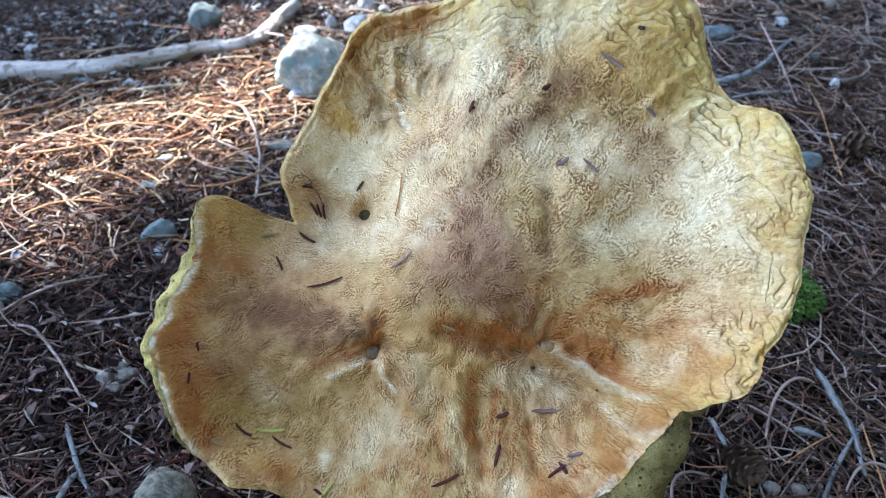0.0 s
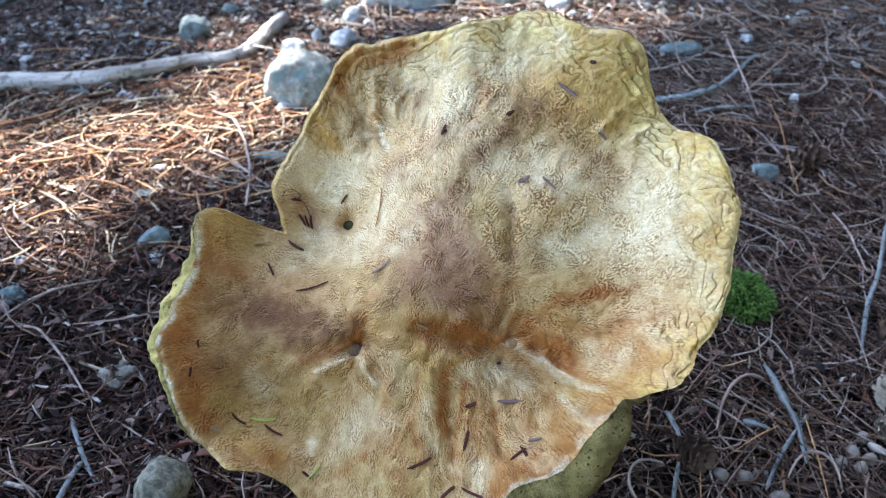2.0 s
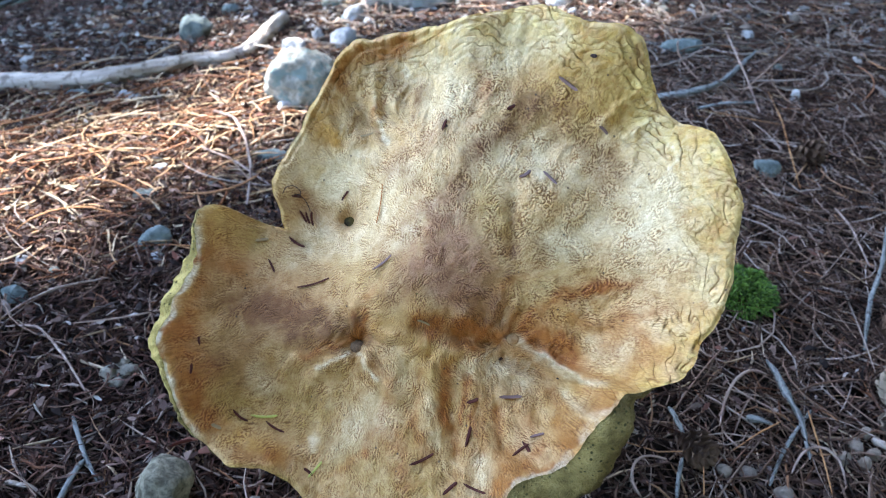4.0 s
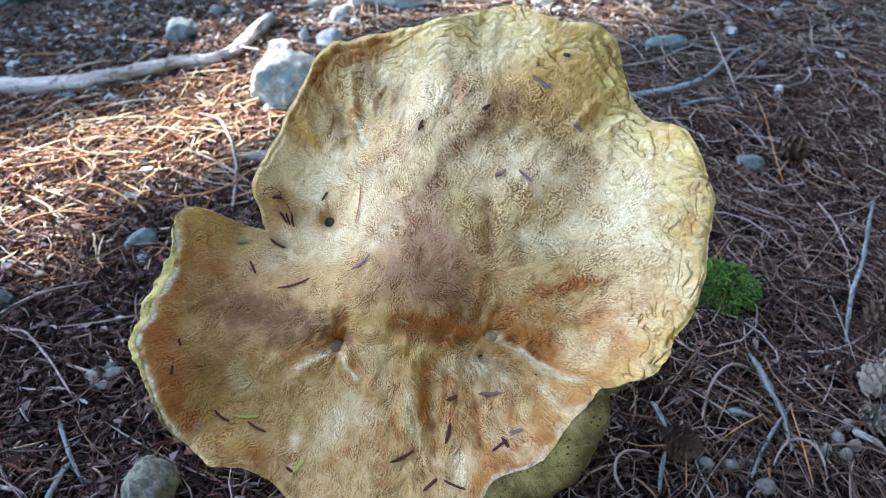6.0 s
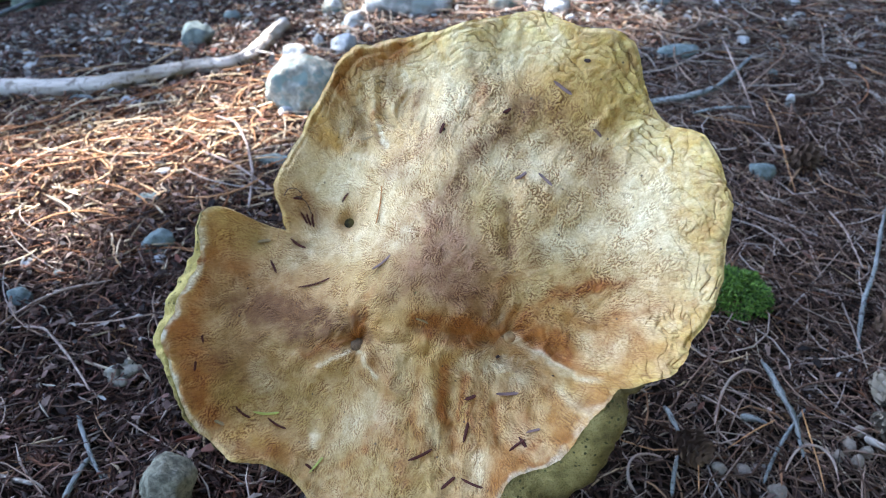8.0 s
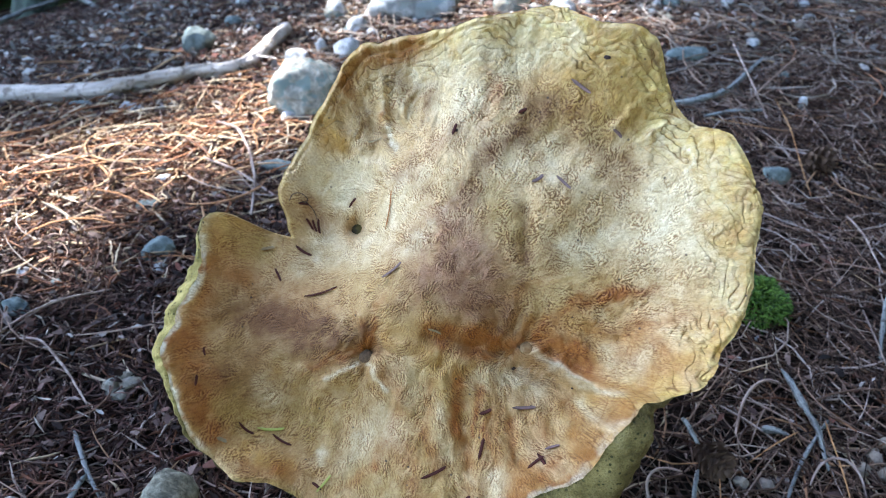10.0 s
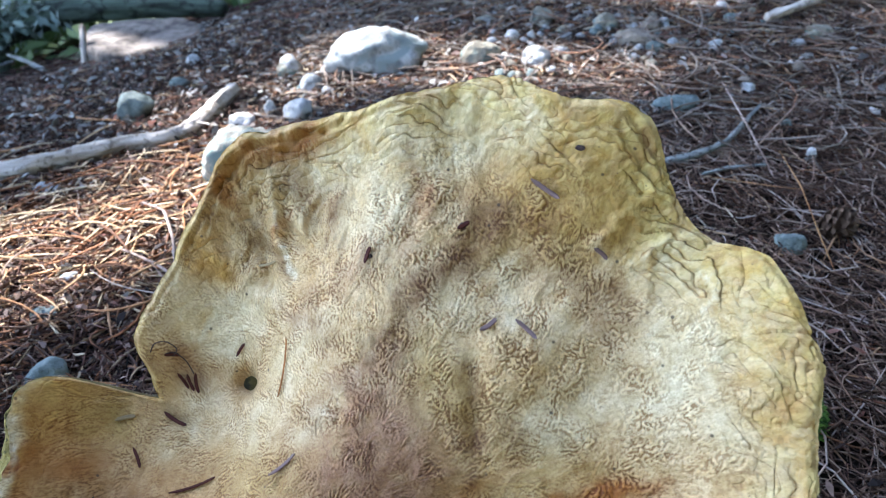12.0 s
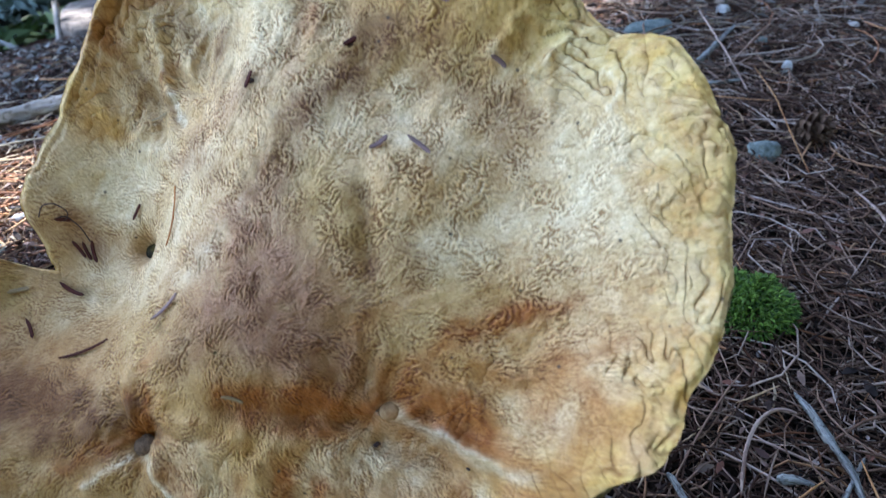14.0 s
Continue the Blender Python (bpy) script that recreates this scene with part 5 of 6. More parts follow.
def branch(name, points, radii, material, sides=14, rough=0.12, seed=0, step=0.004):
    """A smooth knobbly tube through points: rings with grain coordinates."""
    p = np.array(points, float)
    seg = np.concatenate([[0], np.cumsum(np.linalg.norm(np.diff(p, axis=0), axis=1))])
    n = max(8, int(seg[-1] / step))
    t = np.linspace(0, seg[-1], n)
    q = np.stack([np.interp(t, seg, p[:, i]) for i in range(3)], 1)
    ker = np.exp(-(np.arange(-6, 7) / 3.0) ** 2)
    pad = np.concatenate([2 * q[:1] - q[1:7][::-1], q, 2 * q[-1:] - q[-7:-1][::-1]])
    q = np.stack([np.convolve(pad[:, i], ker / ker.sum(), "valid") for i in range(3)], 1)
    r = np.interp(t, seg, radii)
    r[0] *= 0.55
    r[-1] *= 0.55
    tan = np.gradient(q, axis=0)
    tan /= np.linalg.norm(tan, axis=1, keepdims=True)
    a = np.cross(tan, (0, 0, 1.0))
    a /= np.linalg.norm(a, axis=1, keepdims=True)
    b = np.cross(a, tan)
    ang = np.linspace(0, 2 * math.pi, sides, endpoint=False)
    pts = np.zeros((n, sides, 3))
    grain = np.zeros((n, sides, 3))
    for i in range(n):
        for j, w in enumerate(ang):
            k = r[i] * (1 + rough * fbm(math.cos(w) * 1.2 + seed, math.sin(w) * 1.2, t[i] / r[i] * 0.18, 4))
            pts[i, j] = q[i] + k * (a[i] * math.cos(w) + b[i] * math.sin(w))
            grain[i, j] = (math.cos(w) * r[i], math.sin(w) * r[i], t[i] * 0.08)
    first, last = q[:1, None] + 0 * pts[:1], q[-1:, None] + 0 * pts[:1]
    me = grid_mesh(name, np.concatenate([first, pts, last]), material)
    at = me.attributes.new("grain", "FLOAT_VECTOR", "POINT")
    if len(me.vertices) == (n + 2) * sides:
        at.data.foreach_set("vector", np.concatenate([grain[:1], grain, grain[-1:]]).astype(np.float32).ravel())
    return me


def on_ground(x, y, h):
    return (x, y, float(ground_z(x, y)) + h)


stick = thing("driftwood_stick", "bleached white crooked stick lying on needles", "stick", on_ground(-0.25, 0.59, 0))
base = stick.matrix_basis.inverted().translation
main = [on_ground(x, y, h) for x, y, h in ((-0.52, 0.570, 0.006), (-0.3525, 0.560, 0.007), (-0.3, 0.557, 0.008), (-0.2662, 0.561, 0.008), (-0.2476, 0.575, 0.009), (-0.2002, 0.602, 0.009), (-0.1756, 0.606, 0.007), (-0.1594, 0.628, 0.007), (-0.153, 0.682, 0.008), (-0.146, 0.722, 0.008))]
part("shaft", branch("shaft", [Vector(p) + base for p in main], [0.0076, 0.0074, 0.0072, 0.0078, 0.0068, 0.0064, 0.0074, 0.0068, 0.0064, 0.0060], M_STICK, 28, 0.28, 1.0, 0.002), stick)
for x, y, dx, dy, dz, r in ((-0.163, 0.636, 0.028, -0.024, 0.004, 0.0011),):
    a = Vector(on_ground(x, y, 0.010)) + base
    part("side_twig", branch("side_twig", [a, a + Vector((dx, dy, dz)) * 0.5, a + Vector((dx, dy, dz))], [r, r * 0.8, r * 0.5], M_STICK, 10, 0.12, x * 9, 0.0015), stick, "broken stub of a side twig")


def ground_stick(label, pts, radii, material, name="twig", group="", seed=0.0):
    o = Vector(on_ground(pts[0][0], pts[0][1], 0))
    rise = 0.002 if pts[0][0] > 0 else 0.0
    ob = new(name, branch(name, [Vector(on_ground(p[0], p[1], p[2] + rise)) - o for p in pts], [r * (0.85 if material is M_TWIG else 1.0) for r in radii], material, 12, 0.45, seed, 0.002))
    ob.location = o
    return tagged(ob, label, "twig", group)


ground_stick("grey lichened bent twig reaching from behind the cap", [(0.1662, 0.5145, 0.004), (0.1823, 0.5195, 0.004), (0.2003, 0.5227, 0.005), (0.2134, 0.5285, 0.005), (0.2307, 0.5395, 0.005), (0.2509, 0.564, 0.005), (0.2724, 0.5905, 0.004)], [0.0030, 0.0030, 0.0032, 0.0028, 0.0025, 0.0022, 0.0014], M_TWIG, seed=2.0)
ground_stick("thin straight grey twig on needles", [(0.2019, 0.503, 0.003), (0.2145, 0.5062, 0.004), (0.2287, 0.5086, 0.004), (0.2485, 0.5109, 0.003)], [0.0012, 0.0016, 0.0017, 0.0010], M_TWIG, seed=3.0)
ground_stick("long pale needle leaning across the bent twig", [(0.2548, 0.6235, 0.006), (0.2495, 0.5753, 0.009), (0.2457, 0.5306, 0.01), (0.2446, 0.4938, 0.005)], [0.0005, 0.0007, 0.0007, 0.0005], M_STALK, "pine_needle", seed=31.0)
ground_stick("rusty straight pine needle beside the angular stone", [(0.2592, 0.5222, 0.006), (0.2543, 0.4761, 0.009), (0.2455, 0.4289, 0.009), (0.2431, 0.4017, 0.005)], [0.0002, 0.00035, 0.00035, 0.0002], M_ORANGE, "pine_needle", seed=32.0)
ground_stick("straw-coloured pine needle lying by the cone", [(0.2578, 0.384, 0.006), (0.26, 0.3647, 0.008), (0.2594, 0.3333, 0.005)], [0.0004, 0.0007, 0.0004], M_STALK, "pine_needle", seed=33.0)
ground_stick("long brown pine needle lying across the dark litter", [(-0.2039, 0.2543, 0.006), (-0.1943, 0.2695, 0.008), (-0.1826, 0.2821, 0.008), (-0.1636, 0.2935, 0.006)], [0.0004, 0.0006, 0.0006, 0.0004], M_STALK, "pine_needle", seed=34.0)
ground_stick("curved brown pine needle on the dark litter", [(-0.1975, 0.252, 0.006), (-0.1815, 0.2524, 0.008), (-0.1595, 0.2306, 0.008), (-0.1458, 0.2143, 0.006)], [0.0004, 0.0006, 0.0006, 0.0004], M_STALK, "pine_needle", seed=35.0)
ground_stick("grey-blue lichened twig crossing another", [(0.1766, 0.2617, 0.004), (0.1779, 0.2546, 0.005), (0.1795, 0.2394, 0.005), (0.1817, 0.2252, 0.005), (0.1787, 0.2049, 0.004)], [0.0007, 0.0016, 0.0019, 0.0015, 0.0008], M_TWIG, seed=4.0)
ground_stick("thin grey twig under the crossing one", [(0.189, 0.232, 0.004), (0.1748, 0.217, 0.004), (0.1645, 0.2043, 0.004), (0.1559, 0.1911, 0.003)], [0.0008, 0.0011, 0.0010, 0.0008], M_TWIG, seed=5.0)
ground_stick("long dark grey twig on dry needles", [(0.2969, 0.3892, 0.004), (0.2831, 0.365, 0.005), (0.2666, 0.3331, 0.005), (0.2494, 0.308, 0.005), (0.2386, 0.287, 0.004), (0.2314, 0.2714, 0.004)], [0.0009, 0.0014, 0.0014, 0.0015, 0.0013, 0.0010], M_TWIG, seed=6.0)
ground_stick("thin forked grey twig on brown litter", [(-0.1471, 0.2017, 0.004), (-0.1412, 0.1924, 0.005), (-0.1341, 0.1813, 0.005), (-0.1257, 0.1704, 0.004)], [0.0008, 0.0011, 0.0011, 0.0007], M_TWIG, seed=7.0)
ground_stick("pale side shoot of the forked twig", [(-0.1335, 0.1796, 0.005), (-0.1355, 0.1741, 0.005), (-0.1358, 0.1647, 0.005), (-0.1366, 0.1589, 0.004)], [0.0012, 0.0013, 0.0014, 0.0012], M_TWIG, seed=8.0)
ground_stick("short pale broken twig by buff pebbles", [(0.213, 0.218, 0.004), (0.224, 0.211, 0.004)], [0.0018, 0.0014], M_STICK, seed=9.0)
ground_stick("pale flat splinter on brown litter", [(-0.177, 0.170, 0.003), (-0.150, 0.166, 0.004)], [0.0013, 0.001], M_STICK, seed=9.5)
stone("stone", "blue-grey hump-backed stone in the shade behind the stick", -0.2273, 0.6903, (0.034, 0.024, 0.028), M_BLUE, 61, turn=20, sunk=0.2, rough=0.2, corners=2)
ground_stick("long pale curved needle stalk arching over the litter", [(-0.160, 0.500, 0.006), (-0.138, 0.478, 0.010), (-0.121, 0.438, 0.013), (-0.110, 0.402, 0.012), (-0.106, 0.366, 0.008)], [0.0007, 0.0009, 0.0009, 0.0009, 0.0006], M_STALK, "stalk", seed=11.0)
ground_stick("thin pale stalk lying over the litter", [(-0.152, 0.438, 0.007), (-0.126, 0.418, 0.009), (-0.095, 0.390, 0.006)], [0.0006, 0.0009, 0.0006], M_STALK, "stalk", seed=12.0)

ground_stick("short grey-blue lichened twig below the cap's edge", [(0.1189, 0.2284, 0.004), (0.121, 0.2214, 0.005), (0.1229, 0.2132, 0.004)], [0.0012, 0.0014, 0.001], M_TWIG, seed=21.0)
ground_stick("thin grey-blue twig beside a dark cone", [(0.1191, 0.2005, 0.005), (0.1149, 0.1918, 0.005), (0.1119, 0.1807, 0.004)], [0.0009, 0.0011, 0.0009], M_TWIG, seed=22.0)
ground_stick("pale curled pine needle arching over the litter", [(0.1725, 0.2504, 0.006), (0.1661, 0.252, 0.008), (0.1563, 0.2456, 0.009), (0.1477, 0.2346, 0.009), (0.1426, 0.2238, 0.007), (0.1407, 0.2187, 0.005)], [0.0005, 0.0007, 0.0007, 0.0007, 0.0006, 0.0004], M_STALK, "pine_needle", seed=23.0)
ground_stick("long orange pine needle on the litter", [(0.1851, 0.228, 0.008), (0.1837, 0.2125, 0.008), (0.1828, 0.1998, 0.008), (0.1813, 0.1861, 0.006)], [0.0003, 0.0004, 0.0004, 0.0002], M_ORANGE, "pine_needle", seed=24.0)
ground_stick("pale bowed pine needle near buff pebbles", [(0.167, 0.1963, 0.005), (0.173, 0.2047, 0.008), (0.1807, 0.2088, 0.009), (0.1878, 0.2077, 0.009), (0.1913, 0.2016, 0.008), (0.1899, 0.1915, 0.005)], [0.0004, 0.0006, 0.0006, 0.0006, 0.0006, 0.0004], M_STALK, "pine_needle", seed=25.0)
ground_stick("pale weathered wood chip on needles", [(0.1545, 0.2237, 0.006), (0.1585, 0.2228, 0.007), (0.166, 0.2208, 0.006)], [0.0022, 0.0020, 0.0008], M_TWIG, "wood_chip", seed=26.0)
ground_stick("rusty pine needle on the litter", [(0.1426, 0.2044, 0.007), (0.157, 0.214, 0.008), (0.1701, 0.2218, 0.007)], [0.0002, 0.0004, 0.0003], M_ORANGE, "pine_needle", seed=27.0)
ground_stick("yellowish pine needle below a dark cone", [(0.1273, 0.1974, 0.007), (0.1236, 0.1817, 0.006)], [0.0003, 0.0003], M_ORANGE, "pine_needle", seed=28.0)
ground_stick("pale looped pine needle below the cap", [(0.1112, 0.1982, 0.006), (0.1012, 0.1991, 0.008), (0.0941, 0.1933, 0.008), (0.0923, 0.1833, 0.007), (0.0964, 0.1793, 0.005)], [0.0004, 0.0006, 0.0006, 0.0006, 0.0004], M_STALK, "pine_needle", seed=29.0)
for i, (x, y, s) in enumerate(((0.1485, 0.198, 0.008), (0.1616, 0.1891, 0.009), (0.2056, 0.218, 0.007))):
    stone("pebble", "dull brown pebble half sunk in needles", x, y, (s, s, s * 0.9), M_TAN, 70 + i, 30 * i, 0.1, 0.1, group="brown pebbles in needles", detail=3)

# far end: a fallen log over a slab of weathered wood, and a stake
log = thing("fallen_log", "dark fallen log with lichen at its broken end", "log", on_ground(-0.6, 1.37, 0))
o = Vector(log.location)
part("trunk", branch("trunk", [Vector(p) - o for p in ((-1.1, 1.36, -0.055), (-0.753, 1.36, -0.04), (-0.667, 1.364, -0.033), (-0.58, 1.373, -0.017), (-0.505, 1.374, -0.017), (-0.41, 1.374, -0.021), (-0.307, 1.372, -0.029))], [0.035, 0.032, 0.028, 0.022, 0.0185, 0.0175, 0.014], M_BARK, 40, 0.2, 13.0, 0.008), log)
part("broken_limb", branch("broken_limb", [Vector(p) - o for p in ((-0.715, 1.30, -0.125), (-0.705, 1.32, -0.075), (-0.70, 1.345, -0.04))], [0.034, 0.032, 0.028], M_BARK, 24, 0.25, 14.0, 0.008), log)
part("snag", branch("snag", [Vector(p) - o for p in ((-0.60, 1.37, -0.01), (-0.57, 1.37, 0.012), (-0.535, 1.37, 0.03))], [0.006, 0.005, 0.002], M_BARK, 10, 0.2, 15.0, 0.004), log)


def slab():
    """A thick split slab with a ragged outline, leaning on the ground."""
    rng = random.Random(5)
    n = 60
    ring = []
    for i in range(n):
        a = 2 * math.pi * i / n
        r = 1 + 0.12 * fbm(2 * math.cos(a), 2 * math.sin(a), 4.0, 4)
        x = 0.078 * math.copysign(abs(math.cos(a)) ** 0.55, math.cos(a)) * r
        y = 0.098 * math.copysign(abs(math.sin(a)) ** 0.6, math.sin(a)) * r
        ring.append((x - 0.10 * y, y))
    rows = []
    for f, z in ((0.01, 0.012), (0.3, 0.012), (0.6, 0.012), (0.85, 0.012), (0.97, 0.011), (1.0, 0.006), (1.0, -0.006), (0.96, -0.012), (0.5, -0.012), (0.01, -0.012)):
        rows.append([(x * f, y * f, z + 0.004 * fbm(x * 14, y * f * 40, z * 30, 3)) for x, y in ring])
    me = grid_mesh("wood_slab", np.array(rows), M_SLAB)
    at = me.attributes.new("grain", "FLOAT_VECTOR", "POINT")
    if len(me.vertices) == len(rows) * n:
        at.data.foreach_set("vector", (np.array(rows) * (0.12, 1, 1)).astype(np.float32).ravel())
    ob = new("wood_slab", me)
    ob.matrix_world = pose(-0.372, 1.145, -0.024, 1, 3, 14)
    return tagged(ob, "weathered reddish-grey wood slab leaning under the log", "wood slab")


slab()
ground_stick("pale upright splintered stake in front of the log", [(-0.431, 1.069, -0.003), (-0.431, 1.083, 0.026), (-0.432, 1.098, 0.054)], [0.0046, 0.0042, 0.0034], M_STICK, "stake", seed=16.0)
for x, y, dx, dy, h in ((-0.50, 1.10, -0.10, 0.10, 0.03), (-0.62, 1.02, 0.06, 0.12, 0.02), (0.33, 0.74, 0.12, 0.03, 0.01)):
    ground_stick("weathered dead branch lying in the shade", [(x, y, 0.005), (x + dx * 0.5, y + dy * 0.5, 0.008 + h / 2), (x + dx, y + dy, 0.006 + h)], [0.004, 0.0035, 0.002], M_TWIG if x < 0 else M_STICK, "dead_branch", "dead branches by the log", x * 7)

# ---- cones ----


def cone(label, x, y, length, width, material, turn, pitch, seed):
    """An open cone: a core and rows of spoon-shaped scales in spirals."""
    root = thing("pine_cone", label, "cone", on_ground(x, y, width * 0.32 + 0.004))
    root.rotation_euler = (radians(pitch), 0, radians(turn))
    rng = random.Random(seed)
    rows = []
    for f in np.linspace(0, 1, 10):
        r = width * 0.22 * math.sin(math.pi * (0.08 + 0.86 * f)) + 0.0004
        rows.append([(r * math.cos(a), r * math.sin(a), (f - 0.5) * length * 0.9) for a in np.linspace(0, 2 * math.pi, 12, endpoint=False)])
    part("core", grid_mesh("core", np.array(rows), material), root)
    # one spoon-shaped scale, shared by the whole cone
    sheets, quads = [], []
    for top in (0.0, -0.07):
        for s in range(5):
            for c in range(5):
                q, e = s / 4, c / 2 - 1
                sheets.append((0.25 + 0.78 * q, 0.42 * math.sin(math.pi * (0.15 + 0.72 * q)) * e, 0.20 * q + 0.35 * q * q - 0.12 * e * e + top))
    for s in range(4):
        for c in range(4):
            k = s * 5 + c
            quads.append((k, k + 1, k + 6, k + 5))
            quads.append((k + 25, k + 30, k + 31, k + 26))
    for c in range(4):
        quads.append((20 + c, 21 + c, 46 + c, 45 + c))
    spoon = quads_mesh("scale", sheets, quads, material)
    for i in range(46):
        f = (i + 0.5) / 46
        r = width * 0.5 * math.sin(math.pi * (0.12 + 0.8 * f)) ** 0.8
        ob = part("scale", spoon, root)
        ob.matrix_basis = pose(0, 0, (f - 0.5) * length, 0, rng.uniform(-9, 9), i * 137.508) @ Matrix.Diagonal((r, r, r, 1))
    return root


cone("small open dark brown hemlock cone on needles", 0.2594, 0.4381, 0.021, 0.019, M_CONE, 60, 60, 1)
cone("small dark cone half hidden in needles", 0.126, 0.2047, 0.019, 0.016, M_CONE, 20, 75, 2)
cone("open dark cone beside the long twig", 0.2545, 0.289, 0.017, 0.015, M_CONE, 100, 50, 3)
cone("pale weathered cone lying on needles", 0.2335, 0.2436, 0.018, 0.016, M_PALECONE, 150, 80, 4)
cone("pale broken cone lying on needles", 0.226, 0.2235, 0.017, 0.015, M_PALECONE, 30, 70, 5)

# ---- moss ----


def moss(x, y, size):
    rng = np.random.default_rng(3)
    n = 2600
    a, r = rng.uniform(0, 2 * np.pi, n), np.sqrt(rng.uniform(0, 1, n))
    px, py = r * np.cos(a) * size[0], r * np.sin(a) * size[1]
    lobes = 1 + 0.35 * np.sin(px * 420) * np.cos(py * 380)
    h = size[2] * np.sqrt(np.clip(1 - r * r, 0.02, 1)) * lobes
    tilt = np.stack([np.cos(a) * r * 0.9, np.sin(a) * r * 0.9, 0.7 + 0 * a], -1) + rng.normal(0, 0.35, (n, 3))
    tilt /= np.linalg.norm(tilt, axis=1, keepdims=True)
    length = rng.uniform(0.0025, 0.0055, n)[:, None]
    root = np.stack([px, py, h - 0.002], -1)
    k = np.linspace(0, 1, 4)[None, :, None]
    droop = np.array([0, 0, -0.0012]) * k**2
    paths = root[:, None] + tilt[:, None] * length[:, None] * k + droop
    v, q = tubes(paths, np.broadcast_to(np.array([0.0005, 0.00075, 0.0006, 0.0001]), (n, 4)), 3)
    ob = new("moss_clump", quads_mesh("moss_clump", v, q, M_MOSS))
    ob.location = on_ground(x, y, 0.0)
    return tagged(ob, "bright green moss clump on needles beside the cap", "moss")


moss(0.1775, 0.3114, (0.0185, 0.019, 0.014))

# ---- needles and litter of the forest floor ----


def strewn(name, label, n, box, length, radius, material, seed, lift, curl, points=6, keep=None, lean=None):
    rng = np.random.default_rng(seed)
    x, y = rng.uniform(box[0], box[1], n * 3), rng.uniform(box[2], box[3], n * 3)
    if keep is not None:
        ok = rng.uniform(0, 1, n * 3) < keep(x, y)
        x, y = x[ok], y[ok]
    x, y = x[:n], y[:n]
    m = len(x)
    turn = rng.uniform(0, 2 * np.pi, m) if lean is None else rng.normal(*lean, m)
    size = rng.uniform(*length, m)
    bend = rng.normal(0, curl, m)
    s = np.linspace(-0.5, 0.5, points)
    head = turn[:, None] + bend[:, None] * s[None] * 2
    dx, dy = np.cos(head), np.sin(head)
    step = size[:, None] / (points - 1)
    px = x[:, None] + np.concatenate([np.zeros((m, 1)), np.cumsum(dx[:, 1:] * step, 1)], 1) - np.cos(turn)[:, None] * size[:, None] / 2
    py = y[:, None] + np.concatenate([np.zeros((m, 1)), np.cumsum(dy[:, 1:] * step, 1)], 1) - np.sin(turn)[:, None] * size[:, None] / 2
    up = rng.uniform(0, 1, m) ** 1.7 * lift
    slope = rng.normal(0, lift * 0.5, m)
    pz = ground_z(px, py) + up[:, None] + slope[:, None] * s[None] + 0.25 * lift * np.sin(3 * s + rng.uniform(0, 6, (m, 1)))
    pz = np.maximum(pz, ground_z(px, py) - 0.002)
    wide = rng.uniform(*radius, m)[:, None] * (1 - 0.75 * np.abs(2 * s) ** 6)[None]
    v, q = tubes(np.stack([px, py, pz], -1), wide, 3)
    ob = new(name, quads_mesh(name, v, q, material))
    return tagged(ob, label, "litter", kind="stuff")


def right_side(x, y):
    return np.clip(0.015 + 0.985 / (1 + np.exp(-(x - 0.06 + 0.15 * np.minimum(y - 0.4, 0.15) - 1.6 * np.maximum(y - 0.56, 0)) / 0.05)), 0, 1)


def left_side(x, y):
    return np.clip(1.15 - right_side(x, y), 0.32, 1)


# straw needles keep to the sun patch, their paleness partly painted sunlight
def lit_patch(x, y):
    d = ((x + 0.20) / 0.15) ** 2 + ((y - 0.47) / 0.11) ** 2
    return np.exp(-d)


strewn("long_pine_needles", "grey-brown long dead pine needles in a tangle", 19000, (-0.55, 0.62, 0.02, 1.10), (0.02, 0.085), (0.00027, 0.00062), M_LONG, 1, 0.0065, 1.5, 6, right_side)
strewn("litter_chips", "short brown hemlock needles and bark crumbs", 78000, (-0.62, 0.50, 0.05, 1.15), (0.003, 0.014), (0.00028, 0.00085), M_CHIP, 2, 0.005, 0.25, 3, left_side)
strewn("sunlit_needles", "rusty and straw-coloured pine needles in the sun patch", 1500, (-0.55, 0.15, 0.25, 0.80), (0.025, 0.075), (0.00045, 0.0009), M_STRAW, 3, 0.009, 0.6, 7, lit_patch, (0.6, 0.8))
strewn("rusty_needles", "rusty short needles among the gravel", 6000, (-0.4, 0.5, 0.1, 1.2), (0.008, 0.03), (0.0004, 0.0008), M_RED, 4, 0.006, 0.3, 4)
strewn("hemlock_litter", "dense red-brown fallen hemlock needles", 15000, (-0.36, 0.03, 0.06, 0.46), (0.005, 0.016), (0.0003, 0.0007), M_LITTER, 16, 0.006, 0.3, 3)
strewn("stray_needles", "long thin brown pine needles scattered over the litter", 520, (-0.45, 0.02, 0.08, 0.62), (0.035, 0.085), (0.0003, 0.00055), M_LONG, 18, 0.010, 0.7, 8)
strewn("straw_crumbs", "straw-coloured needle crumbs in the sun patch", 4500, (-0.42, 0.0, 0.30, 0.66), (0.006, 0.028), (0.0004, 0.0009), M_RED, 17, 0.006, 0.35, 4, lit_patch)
strewn("rusty_crumbs", "rusty needle crumbs between the gravel stones", 5000, (-0.12, 0.40, 0.60, 1.0), (0.004, 0.02), (0.0004, 0.0009), M_RED, 14, 0.005, 0.3, 3)
strewn("far_needles", "pale grey-tan dead pine needles behind the mushroom", 3200, (-0.1, 0.85, 0.52, 1.4), (0.04, 0.10), (0.0004, 0.0009), M_GREYLONG, 25, 0.012, 0.8, 7)
